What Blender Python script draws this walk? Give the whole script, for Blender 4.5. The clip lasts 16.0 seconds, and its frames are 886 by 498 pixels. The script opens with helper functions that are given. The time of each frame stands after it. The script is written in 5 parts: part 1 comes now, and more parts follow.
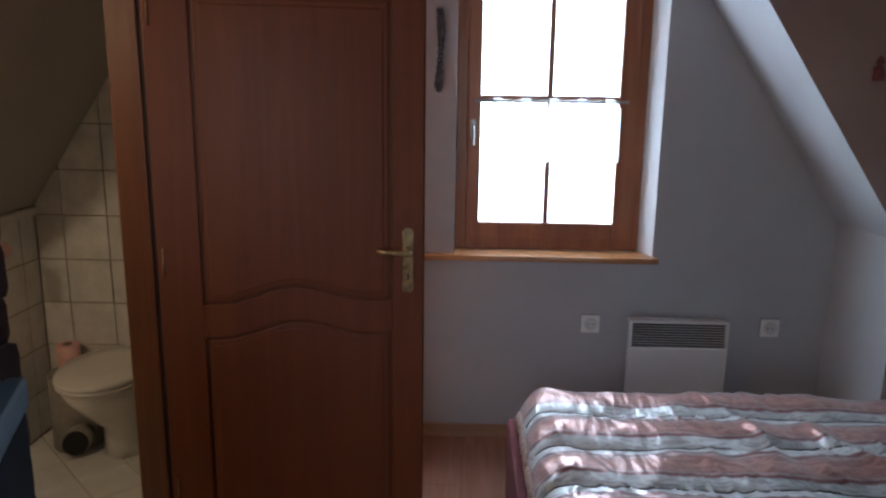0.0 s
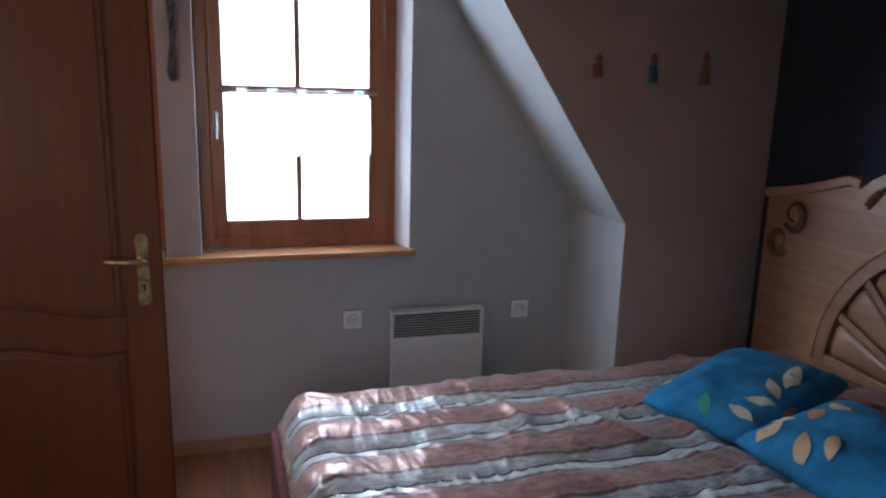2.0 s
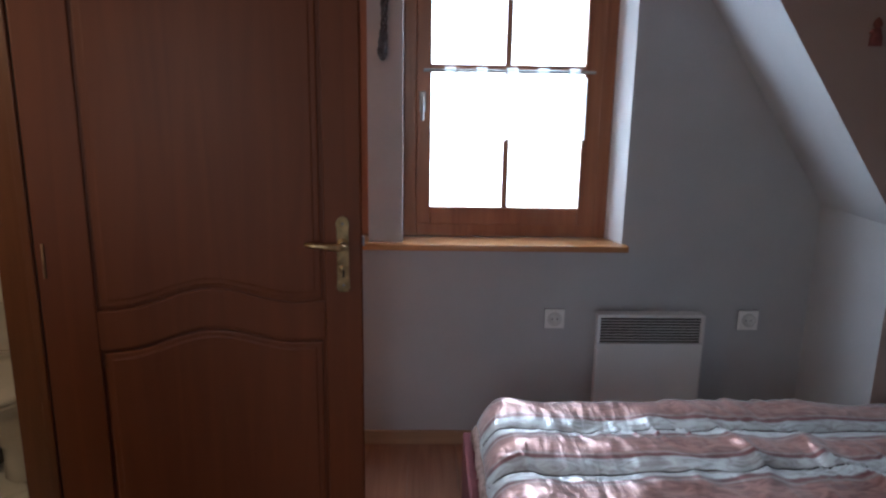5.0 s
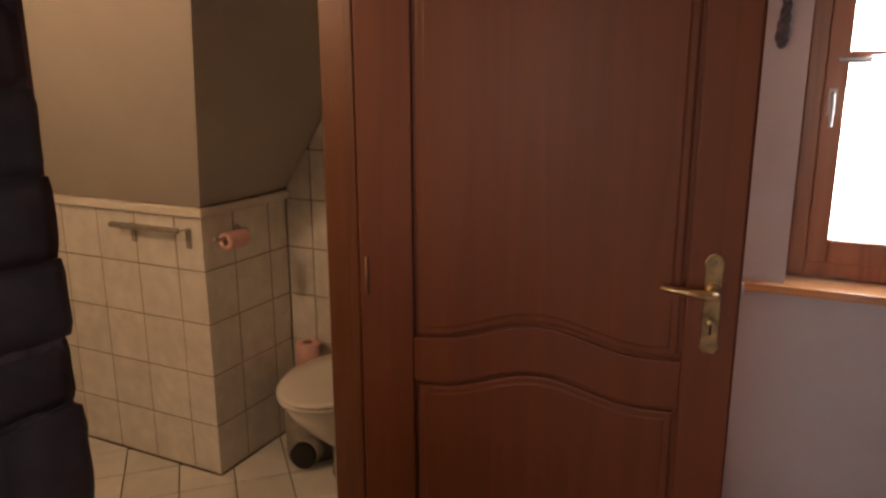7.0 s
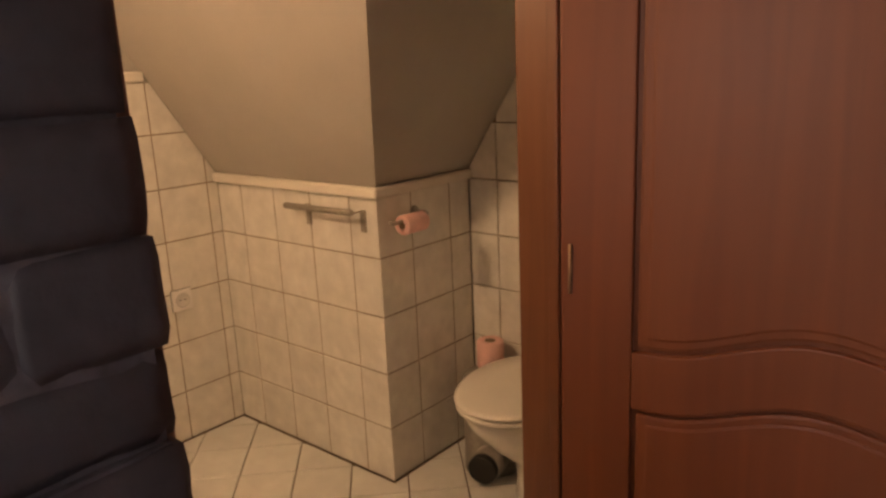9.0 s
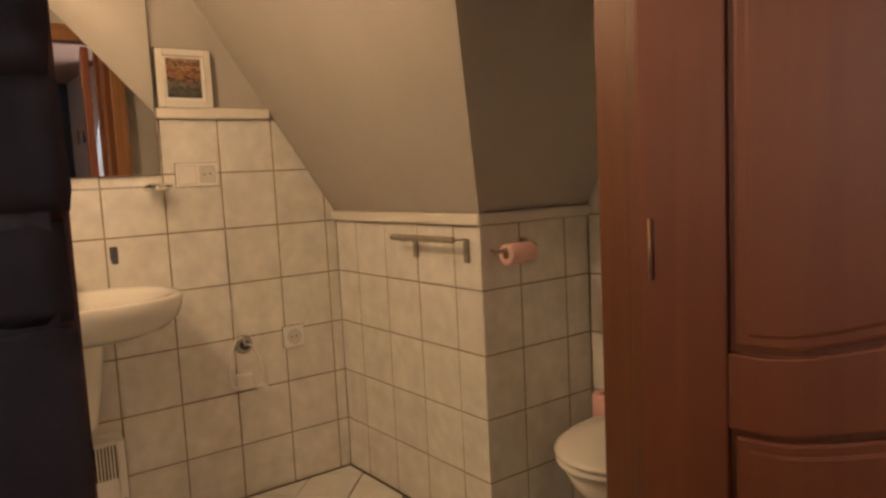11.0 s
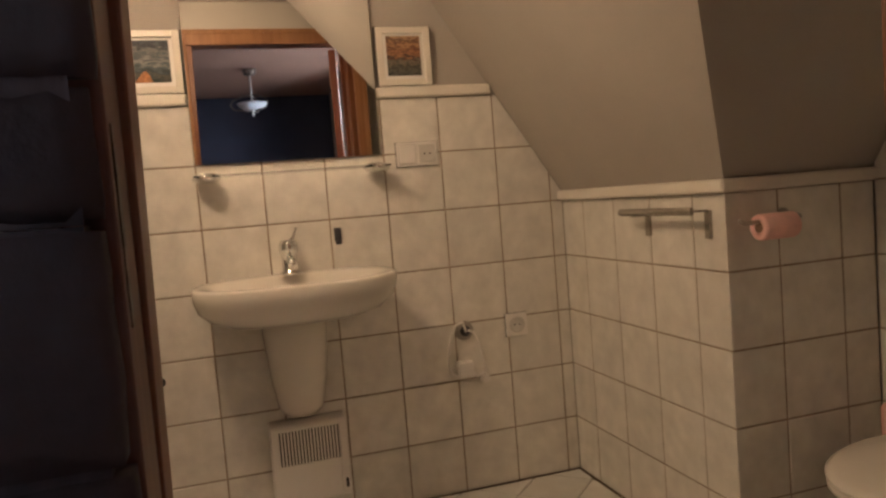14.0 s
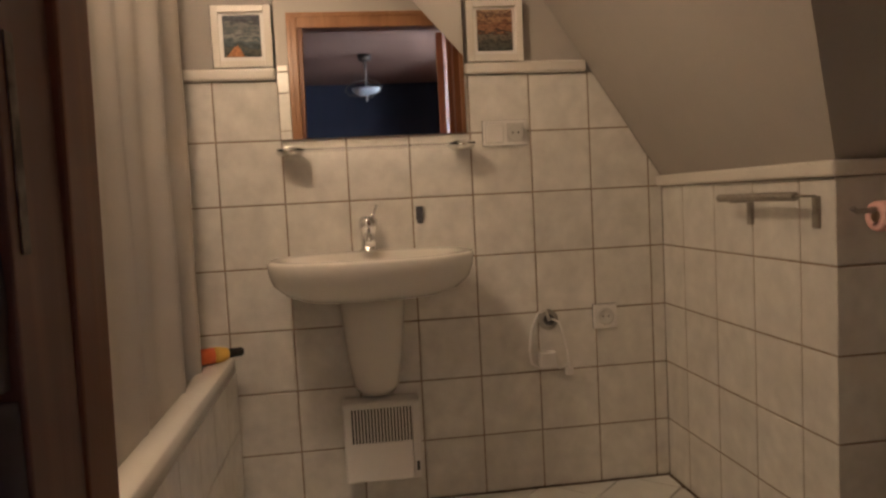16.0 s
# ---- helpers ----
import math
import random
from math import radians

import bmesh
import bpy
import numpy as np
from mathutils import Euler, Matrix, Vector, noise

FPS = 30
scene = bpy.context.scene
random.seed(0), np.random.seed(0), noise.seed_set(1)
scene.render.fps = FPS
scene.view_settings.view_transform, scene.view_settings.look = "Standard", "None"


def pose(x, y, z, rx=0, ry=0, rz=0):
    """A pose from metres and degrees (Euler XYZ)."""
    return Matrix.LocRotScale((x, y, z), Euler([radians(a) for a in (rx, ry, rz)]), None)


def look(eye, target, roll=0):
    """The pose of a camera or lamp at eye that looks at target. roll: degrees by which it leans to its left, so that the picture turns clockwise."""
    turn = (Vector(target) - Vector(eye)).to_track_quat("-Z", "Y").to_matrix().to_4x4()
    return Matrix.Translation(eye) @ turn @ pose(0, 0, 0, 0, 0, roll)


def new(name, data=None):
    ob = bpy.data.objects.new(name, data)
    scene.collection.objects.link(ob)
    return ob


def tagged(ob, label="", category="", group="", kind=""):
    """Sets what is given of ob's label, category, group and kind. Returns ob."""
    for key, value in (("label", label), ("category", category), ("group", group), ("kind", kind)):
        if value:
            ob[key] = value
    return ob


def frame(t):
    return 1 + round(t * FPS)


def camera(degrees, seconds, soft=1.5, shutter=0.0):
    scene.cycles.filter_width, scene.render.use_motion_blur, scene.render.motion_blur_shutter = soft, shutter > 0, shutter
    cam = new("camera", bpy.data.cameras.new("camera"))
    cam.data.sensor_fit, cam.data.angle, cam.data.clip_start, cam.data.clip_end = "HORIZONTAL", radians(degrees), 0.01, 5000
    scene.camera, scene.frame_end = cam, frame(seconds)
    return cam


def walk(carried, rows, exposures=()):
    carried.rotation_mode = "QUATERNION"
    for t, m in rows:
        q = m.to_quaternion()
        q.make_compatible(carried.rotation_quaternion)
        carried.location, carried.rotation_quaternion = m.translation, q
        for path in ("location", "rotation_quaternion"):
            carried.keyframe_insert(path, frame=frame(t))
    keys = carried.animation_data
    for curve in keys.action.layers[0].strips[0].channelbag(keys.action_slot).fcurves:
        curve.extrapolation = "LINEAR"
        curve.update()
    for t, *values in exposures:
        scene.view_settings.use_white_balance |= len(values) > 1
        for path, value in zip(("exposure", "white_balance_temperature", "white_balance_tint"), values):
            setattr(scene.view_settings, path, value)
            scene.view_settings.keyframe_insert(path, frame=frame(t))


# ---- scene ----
cam = camera(62.9, 16.0, soft=2.5)
PATH = [
    (0, (2.791, -2.627, 1.541), (2.728, -0.672, 1.125), 0.8),
    (0.5, (2.79, -2.573, 1.537), (2.915, -0.618, 1.134), 0.7),
    (1, (2.796, -2.549, 1.54), (3.032, -0.606, 1.127), 0.7),
    (1.5, (2.817, -2.538, 1.539), (3.21, -0.622, 1.122), 1.1),
    (2, (2.839, -2.533, 1.539), (3.409, -0.663, 1.114), 1.5),
    (2.5, (2.854, -2.531, 1.541), (3.574, -0.715, 1.114), 1.5),
    (3, (2.883, -2.539, 1.529), (3.735, -0.78, 1.108), 1.7),
    (3.5, (2.876, -2.539, 1.514), (3.778, -0.802, 1.099), 1.8),
    (4, (2.868, -2.486, 1.541), (3.493, -0.64, 1.092), 0.7),
    (4.5, (2.911, -2.407, 1.516), (3.162, -0.473, 1.07), 0.2),
    (5, (2.835, -2.289, 1.498), (2.879, -0.344, 1.034), 0.9),
    (5.2, (2.857, -2.244, 1.482), (2.801, -0.297, 1.031), 0.9),
    (7.3, (2.705, -1.835, 1.469), (1.752, -0.137, 1.013), -0.7),
    (7.5, (2.69, -1.813, 1.483), (1.674, -0.151, 1.031), -1.1),
    (8, (2.621, -1.73, 1.467), (1.515, -0.123, 1.029), -1.8),
    (8.5, (2.559, -1.68, 1.448), (1.414, -0.104, 0.994), -2.8),
    (9, (2.5, -1.583, 1.376), (1.238, -0.106, 0.902), -2.5),
    (9.5, (2.49, -1.471, 1.339), (1.102, -0.087, 0.942), -2.2),
    (9.7, (2.493, -1.448, 1.334), (1.06, -0.107, 0.949), -1.6),
    (11.8, (2.541, -1.362, 1.039), (0.878, -0.256, 0.929), -3.1),
    (12, (2.493, -1.378, 1.031), (0.811, -0.302, 0.923), -2.8),
    (12.5, (2.442, -1.355, 1.045), (0.692, -0.397, 0.902), -1.8),
    (13, (2.421, -1.281, 1.04), (0.607, -0.443, 0.952), -1.9),
    (13.5, (2.397, -1.247, 1.05), (0.54, -0.512, 0.923), -3.2),
    (14, (2.383, -1.194, 1.042), (0.475, -0.61, 0.901), -4.6),
    (14.5, (2.364, -1.152, 1.022), (0.42, -0.702, 0.887), -4.5),
    (15, (2.35, -1.11, 0.994), (0.385, -0.751, 0.884), -4.5),
    (15.5, (2.338, -1.066, 1.006), (0.361, -0.792, 0.874), -3.8),
    (16, (2.333, -1.053, 0.992), (0.354, -0.798, 0.854), -2.9),
]
EXPOSURES = [(0, 0.27, 5450, 9), (5.2, 0.27, 5450, 9), (7.3, 0.9, 7300, 28), (9.0, 1.45, 7300, 23), (9.7, 1.4, 7100, 18), (11.8, 1.2, 6450, 15), (13.5, 1.0, 6100, 15), (16, 0.7, 5700, 14)]
walk(cam, [(t, look(eye, target, roll)) for t, eye, target, roll in PATH], EXPOSURES)

# ---- world, lamps ----
world = bpy.data.worlds.new("world")
scene.world = world
world.use_nodes = True
wn = world.node_tree.nodes
sky = wn.new("ShaderNodeTexSky")
sky.sky_type, sky.sun_disc = "NISHITA", False
sky.sun_elevation, sky.sun_rotation = radians(38), radians(195)
wn["Background"].inputs["Strength"].default_value = 0.12
world.node_tree.links.new(sky.outputs[0], wn["Background"].inputs["Color"])


def lamp(name, kind, energy, m, color=(1, 1, 1), **sizes):
    data = bpy.data.lights.new(name, kind)
    data.energy, data.color = energy, color
    if "angle" in sizes:
        data.angle = radians(sizes["angle"])
    if "spread" in sizes:
        data.spread = radians(sizes["spread"])
    if "radius" in sizes:
        data.shadow_soft_size = sizes["radius"]
    if "width" in sizes:
        data.shape, data.size, data.size_y = "RECTANGLE", sizes["width"], sizes["height"]
    ob = new(name, data)
    ob.matrix_world = m
    return ob


# overcast daylight, the sun behind the house
lamp("sun", "SUN", 1.0, look((0, -6, 8), (0, 0, 0)), (1, 0.96, 0.9), angle=12)
# the sky's light in the two window openings of the dormer
lamp("opening_lamp", "AREA", 16, look((3.143, 0.606, 1.48), (3.143, -2, 1.48)), (0.86, 0.94, 1.0), width=0.60, height=0.99)
lamp("opening_lamp", "AREA", 26, look((2.25, 0.78, 1.55), (2.25, -2, 1.2)), (0.86, 0.94, 1.0), width=0.7, height=1.4)
# narrow fill light on the door front, from an added, unseen rear opening
lamp("opening_lamp", "AREA", 1.6, look((2.4, -3.62, 1.45), (2.3, 0, 0.5)), (1.0, 0.93, 0.88), width=0.7, height=1.0, spread=82)
# bathroom ceiling bulb
lamp("bathroom_bulb", "POINT", 12.9, pose(0.98, -1.44, 1.9), (1.0, 0.68, 0.38), radius=0.10)

# ---- materials ----


def material(name, color, rough=0.6, metal=0.0, vary=0.12, scale=6.0, bump=0.1, bump_scale=60.0, stretch=(1, 1, 1), spec=0.5, island=0.0):
    """A plain surface with large and fine variation of its colour, and fine relief."""
    mat = bpy.data.materials.new(name)
    mat.use_nodes = True
    nodes, links = mat.node_tree.nodes, mat.node_tree.links
    bsdf = nodes["Principled BSDF"]
    bsdf.inputs["Roughness"].default_value, bsdf.inputs["Metallic"].default_value = rough, metal
    bsdf.inputs["Specular IOR Level"].default_value = spec
    coord = nodes.new("ShaderNodeTexCoord")
    mapping = nodes.new("ShaderNodeMapping")
    mapping.inputs["Scale"].default_value = stretch
    links.new(coord.outputs["Object"], mapping.inputs[0])
    big, fine = nodes.new("ShaderNodeTexNoise"), nodes.new("ShaderNodeTexNoise")
    big.inputs["Scale"].default_value, fine.inputs["Scale"].default_value = scale, bump_scale
    big.inputs["Detail"].default_value = fine.inputs["Detail"].default_value = 5
    for n in (big, fine):
        links.new(mapping.outputs[0], n.inputs["Vector"])
    add = nodes.new("ShaderNodeMath")
    add.operation = "MULTIPLY_ADD"
    links.new(fine.outputs[0], add.inputs[0])
    add.inputs[1].default_value = 0.35
    links.new(big.outputs[0], add.inputs[2])
    ramp = nodes.new("ShaderNodeValToRGB")
    ramp.color_ramp.elements[0].position, ramp.color_ramp.elements[1].position = 0.45, 0.9
    ramp.color_ramp.elements[0].color = (*[c * (1 - vary) for c in color], 1)
    ramp.color_ramp.elements[1].color = (*[min(1, c * (1 + vary)) for c in color], 1)
    links.new(add.outputs[0], ramp.inputs[0])
    out = ramp.outputs[0]
    if island:
        info, hsv = nodes.new("ShaderNodeObjectInfo"), nodes.new("ShaderNodeHueSaturation")
        m = nodes.new("ShaderNodeMapRange")
        m.inputs["To Min"].default_value, m.inputs["To Max"].default_value = 1 - island, 1 + island
        links.new(info.outputs["Random"], m.inputs[0])
        links.new(m.outputs[0], hsv.inputs["Value"])
        links.new(out, hsv.inputs["Color"])
        out = hsv.outputs[0]
    links.new(out, bsdf.inputs["Base Color"])
    if bump:
        b = nodes.new("ShaderNodeBump")
        b.inputs["Strength"].default_value, b.inputs["Distance"].default_value = bump, 0.004
        links.new(fine.outputs[0], b.inputs["Height"])
        links.new(b.outputs[0], bsdf.inputs["Normal"])
    return mat


def wood(name, dark, light, rough=0.4, axis="Z", rings=9.0, coat=0.0):
    """Timber with grain along one axis."""
    mat = material(name, light, rough)
    nodes, links = mat.node_tree.nodes, mat.node_tree.links
    bsdf, coord = nodes["Principled BSDF"], nodes["Texture Coordinate"]
    mapping = nodes.new("ShaderNodeMapping")
    mapping.inputs["Scale"].default_value = {"X": (0.06, 1, 1), "Y": (1, 0.06, 1), "Z": (1, 1, 0.06)}[axis]
    wave = nodes.new("ShaderNodeTexNoise")
    wave.inputs["Scale"].default_value, wave.inputs["Detail"].default_value, wave.inputs["Distortion"].default_value = rings * 4, 6, 1.2
    links.new(coord.outputs["Object"], mapping.inputs[0])
    links.new(mapping.outputs[0], wave.inputs["Vector"])
    ramp = nodes.new("ShaderNodeValToRGB")
    ramp.color_ramp.elements[0].position, ramp.color_ramp.elements[1].position = 0.3, 0.7
    ramp.color_ramp.elements[0].color, ramp.color_ramp.elements[1].color = (*dark, 1), (*light, 1)
    links.new(wave.outputs[0], ramp.inputs[0])
    links.new(ramp.outputs[0], bsdf.inputs["Base Color"])
    bump = nodes["Bump"]
    bump.inputs["Strength"].default_value = 0.12
    links.new(wave.outputs[0], bump.inputs["Height"])
    bsdf.inputs["Coat Weight"].default_value, bsdf.inputs["Coat Roughness"].default_value = coat, 0.25
    return mat


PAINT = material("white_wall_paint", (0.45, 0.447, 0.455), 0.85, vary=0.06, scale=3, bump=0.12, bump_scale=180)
# paler than the walls: the window's daylight on the reveal is painted in
REVEAL_DAYLIT = material("daylit_reveal_white", (0.80, 0.80, 0.80), 0.75, vary=0.04, scale=3, bump=0.1, bump_scale=160)
BEIGE_FRONT = material("beige_wall_front", (0.46, 0.355, 0.315), 0.85, vary=0.06, scale=3, bump=0.12, bump_scale=180)
PAINT_BATH = material("cream_bathroom_paint", (0.46, 0.43, 0.39), 0.85, vary=0.05, scale=3, bump=0.1, bump_scale=160)
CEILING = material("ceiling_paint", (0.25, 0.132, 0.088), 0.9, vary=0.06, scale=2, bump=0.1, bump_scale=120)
BLUE = material("dark_blue_wall_paint", (0.026, 0.029, 0.052), 0.8, vary=0.12, scale=4, bump=0.12, bump_scale=150)
BRICK = material("dark_painted_brick", (0.047, 0.043, 0.050), 0.6, vary=0.22, scale=22, bump=0.6, bump_scale=40, island=0.12)
MORTAR = material("dark_painted_mortar", (0.046, 0.044, 0.052), 0.7, vary=0.4, scale=16, bump=0.6, bump_scale=50)
PALE_MORTAR = material("greyish_lower_mortar", (0.088, 0.083, 0.095), 0.75, vary=0.45, scale=22, bump=0.6, bump_scale=60)
DOOR_WOOD = wood("mahogany_stained_wood", (0.172, 0.046, 0.0125), (0.208, 0.058, 0.0155), 0.55, "Z", 5, 0.05)
FRAME_WOOD = wood("brown_frame_wood", (0.135, 0.044, 0.014), (0.18, 0.062, 0.020), 0.48, "Z", 6, 0.08)
DARK_FRAME = wood("dark_rebate_wood", (0.12, 0.054, 0.034), (0.16, 0.074, 0.048), 0.5, "Z", 6, 0.1)
GAP_SHADE = material("door_gap_shade", (0.03, 0.014, 0.01), 0.7)
PINE = wood("orange_pine", (0.24, 0.108, 0.043), (0.32, 0.155, 0.066), 0.45, "Z", 6, 0.2)
WINDOW_WOOD = wood("window_timber", (0.25, 0.085, 0.034), (0.38, 0.145, 0.06), 0.4, "Z", 6, 0.3)
SILL_WOOD = wood("sill_pine", (0.36, 0.15, 0.05), (0.56, 0.28, 0.11), 0.25, "X", 6, 0.5)
HEADBOARD = wood("pale_carved_pine", (0.315, 0.15, 0.077), (0.45, 0.25, 0.145), 0.4, "Y", 4, 0.3)
# dark glaze of the carving; its colour also holds the recess shade
HEAD_DARK = wood("pine_glaze_and_shade", (0.13, 0.062, 0.03), (0.20, 0.105, 0.055), 0.5, "Y", 4)
LAMINATE = wood("red_brown_floor_boards", (0.26, 0.11, 0.06), (0.38, 0.19, 0.11), 0.35, "Y", 6, 0.2)
BED_WOOD = material("wine_red_upholstery", (0.13, 0.025, 0.028), 0.9, vary=0.2, scale=20, bump=0.3, bump_scale=150)
TILE = material("marbled_wall_tile", (0.77, 0.75, 0.70), 0.28, vary=0.11, scale=13, bump=0.05, bump_scale=28, island=0.04)
FLOOR_TILE = material("pale_floor_tile", (0.76, 0.76, 0.72), 0.3, vary=0.07, scale=9, bump=0.04, bump_scale=25, island=0.05)
FLOOR_GROUT = material("dark_floor_grout", (0.15, 0.112, 0.08), 0.9, vary=0.3, scale=30, bump=0.3)
GROUT = material("brown_grout", (0.33, 0.26, 0.19), 0.9, vary=0.3, scale=30, bump=0.3)
DADO = material("cream_ceramic_dado", (0.78, 0.74, 0.67), 0.3, vary=0.04)
CERAMIC = material("white_ceramic", (0.80, 0.77, 0.71), 0.12, vary=0.02, bump=0)
PLASTIC = material("white_plastic", (0.84, 0.82, 0.79), 0.4, vary=0.03, bump=0)
ENAMEL = material("white_enamel_panel", (0.70, 0.69, 0.68), 0.45, vary=0.03, bump=0.03)
DARK = material("dark_slot", (0.02, 0.02, 0.02), 0.8)
CHROME = material("chrome", (0.75, 0.75, 0.75), 0.15, 1.0, vary=0.03, bump=0)
STEEL = material("brushed_steel", (0.42, 0.40, 0.37), 0.38, 1.0, vary=0.05)
BRASS = material("worn_brass", (0.52, 0.37, 0.18), 0.3, 1.0, vary=0.4, scale=40)
PAPER = material("pink_toilet_paper", (0.90, 0.56, 0.52), 0.95, vary=0.08, scale=30, bump=0.4, bump_scale=120)

# ---- mesh helpers ----


def link_mesh(name, bm, mat, parent=None, label=""):
    mesh = bpy.data.meshes.new(name)
    bm.to_mesh(mesh)
    bm.free()
    for m in (mat if isinstance(mat, (list, tuple)) else (mat,)):
        mesh.materials.append(m)
    ob = new(name, mesh)
    if parent:
        ob.parent = parent
    return tagged(ob, label)


def part(name, bm, mat, parent, label=""):
    return link_mesh(name, bm, mat, parent, label)


def thing(name, label, category, group="", place=(0, 0, 0, 0, 0, 0), kind=""):
    ob = new(name)
    ob.matrix_world = pose(*place)
    return tagged(ob, label, category, group, kind)


def box(lo, hi, bevel=0.0, bm=None, segments=2):
    """A box from corner to corner, its edges rounded."""
    mine = bmesh.new()
    bmesh.ops.create_cube(mine, size=1)
    c, s = [(a + b) / 2 for a, b in zip(lo, hi)], [b - a for a, b in zip(lo, hi)]
    for v in mine.verts:
        v.co = Vector([c[i] + v.co[i] * s[i] for i in range(3)])
    if bevel:
        bmesh.ops.bevel(mine, geom=mine.edges[:], offset=bevel, segments=segments, profile=0.6, affect="EDGES")
    return join(bm, mine)


def join(bm, mine):
    if bm is None:
        return mine
    tmp = bpy.data.meshes.new("tmp")
    mine.to_mesh(tmp)
    mine.free()
    bm.from_mesh(tmp)
    bpy.data.meshes.remove(tmp)
    return bm


def prism(outline, axis, a, b, bevel=0.0, bm=None):
    """A flat outline in the other two axes, in order, drawn out along one axis from a to b."""
    mine = bmesh.new()
    put = {"X": lambda p, d: (d, p[0], p[1]), "Y": lambda p, d: (p[0], d, p[1]), "Z": lambda p, d: (p[0], p[1], d)}[axis]
    low = [mine.verts.new(put(p, a)) for p in outline]
    high = [mine.verts.new(put(p, b)) for p in outline]
    mine.faces.new(low)
    mine.faces.new(high)
    for i in range(len(outline)):
        j = (i + 1) % len(outline)
        mine.faces.new((low[i], low[j], high[j], high[i]))
    bmesh.ops.recalc_face_normals(mine, faces=mine.faces[:])
    if bevel:
        bmesh.ops.bevel(mine, geom=mine.edges[:], offset=bevel, segments=2, profile=0.6, affect="EDGES")
    return join(bm, mine)


def lathe(profile, steps=32, m=None, bm=None, smooth=True):
    """A profile of (radius, z) turned about z."""
    mine = bmesh.new()
    rings = []
    for r, z in profile:
        rings.append([mine.verts.new((r * math.cos(2 * math.pi * k / steps), r * math.sin(2 * math.pi * k / steps), z)) for k in range(steps)])
    for a, b in zip(rings, rings[1:]):
        for k in range(steps):
            mine.faces.new((a[k], a[(k + 1) % steps], b[(k + 1) % steps], b[k])).smooth = smooth
    mine.faces.new(rings[0][::-1])
    mine.faces.new(rings[-1])
    bmesh.ops.remove_doubles(mine, verts=mine.verts[:], dist=1e-6)
    bmesh.ops.recalc_face_normals(mine, faces=mine.faces[:])
    if m is not None:
        bmesh.ops.transform(mine, matrix=m, verts=mine.verts[:])
    return join(bm, mine)


def tube(points, radius, sides=10, bm=None, flat=1.0):
    """A rod along a line of points."""
    mine = bmesh.new()
    pts = [Vector(p) for p in points]
    rings, up = [], None
    for i, p in enumerate(pts):
        d = (pts[min(i + 1, len(pts) - 1)] - pts[max(i - 1, 0)]).normalized()
        if up is None:
            up = d.orthogonal().normalized()
        up = (up - d * up.dot(d)).normalized()
        side = d.cross(up)
        r = radius[i] if isinstance(radius, (list, tuple)) else radius
        rings.append([mine.verts.new(p + (up * math.cos(a) + side * math.sin(a) * flat) * r) for a in (2 * math.pi * k / sides for k in range(sides))])
    for a, b in zip(rings, rings[1:]):
        for k in range(sides):
            mine.faces.new((a[k], a[(k + 1) % sides], b[(k + 1) % sides], b[k])).smooth = True
    mine.faces.new(rings[0][::-1])
    mine.faces.new(rings[-1])
    bmesh.ops.recalc_face_normals(mine, faces=mine.faces[:])
    return join(bm, mine)


def clipped(outline, planes):
    """A convex outline cut to a*u + b*v <= c for every plane."""
    for a, b, c in planes:
        kept = []
        for i, p in enumerate(outline):
            q = outline[(i + 1) % len(outline)]
            dp, dq = a * p[0] + b * p[1] - c, a * q[0] + b * q[1] - c
            if dp <= 0:
                kept.append(p)
            if dp * dq < 0:
                t = dp / (dp - dq)
                kept.append((p[0] + t * (q[0] - p[0]), p[1] + t * (q[1] - p[1])))
        outline = kept
        if len(outline) < 3:
            return []
    return outline


def area(outline):
    return abs(sum(p[0] * q[1] - q[0] * p[1] for p, q in zip(outline, outline[1:] + outline[:1]))) / 2


def structure(name, bm, mat, label, category):
    return tagged(link_mesh(name, bm, mat), label, category, kind="structure")


# ---- the large structure ----
CEIL = 2.17          # ceiling of the attic
KNEE = 1.035         # top of the knee walls
GABLE = 0.48         # inner face of the dormer's window wall
WEST, EAST = 0.88, 4.374   # the dormer's two cheeks
PART_W, PART_E = 1.72, 1.862  # the partition between bathroom and bedroom
RIGHT = 5.03         # blue wall behind the bed
BACK = -3.4          # bedroom wall behind the walker
BATH_S = -2.25       # bathroom wall behind the tub
ROOF = 1.54          # rise of the main roof in the bathroom
DORMER = 1.47        # rise of the dormer's roof
JAMB_S, JAMB_N = -1.262, -0.425  # clear opening of the doorway
DOOR_H = 1.95

structure("floor", box((PART_E - 0.06, BACK - 0.1, -0.12), (RIGHT + 0.1, GABLE + 0.2, -0.012)), FLOOR_GROUT, "sub-floor of the bedroom below red-brown boards", "floor")
structure("floor_bathroom", box((-0.1, BATH_S - 0.1, -0.12), (PART_E - 0.06, GABLE + 0.2, -0.004)), FLOOR_GROUT, "bathroom floor bed with dark brown grout", "floor")
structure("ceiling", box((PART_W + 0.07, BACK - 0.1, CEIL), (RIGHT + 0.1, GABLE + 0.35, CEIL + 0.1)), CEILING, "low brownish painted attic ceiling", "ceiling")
structure("ceiling_bathroom", box((-0.12, BATH_S - 0.12, CEIL), (PART_W + 0.07, GABLE + 0.35, CEIL + 0.1)), PAINT_BATH, "low cream bathroom ceiling", "ceiling")


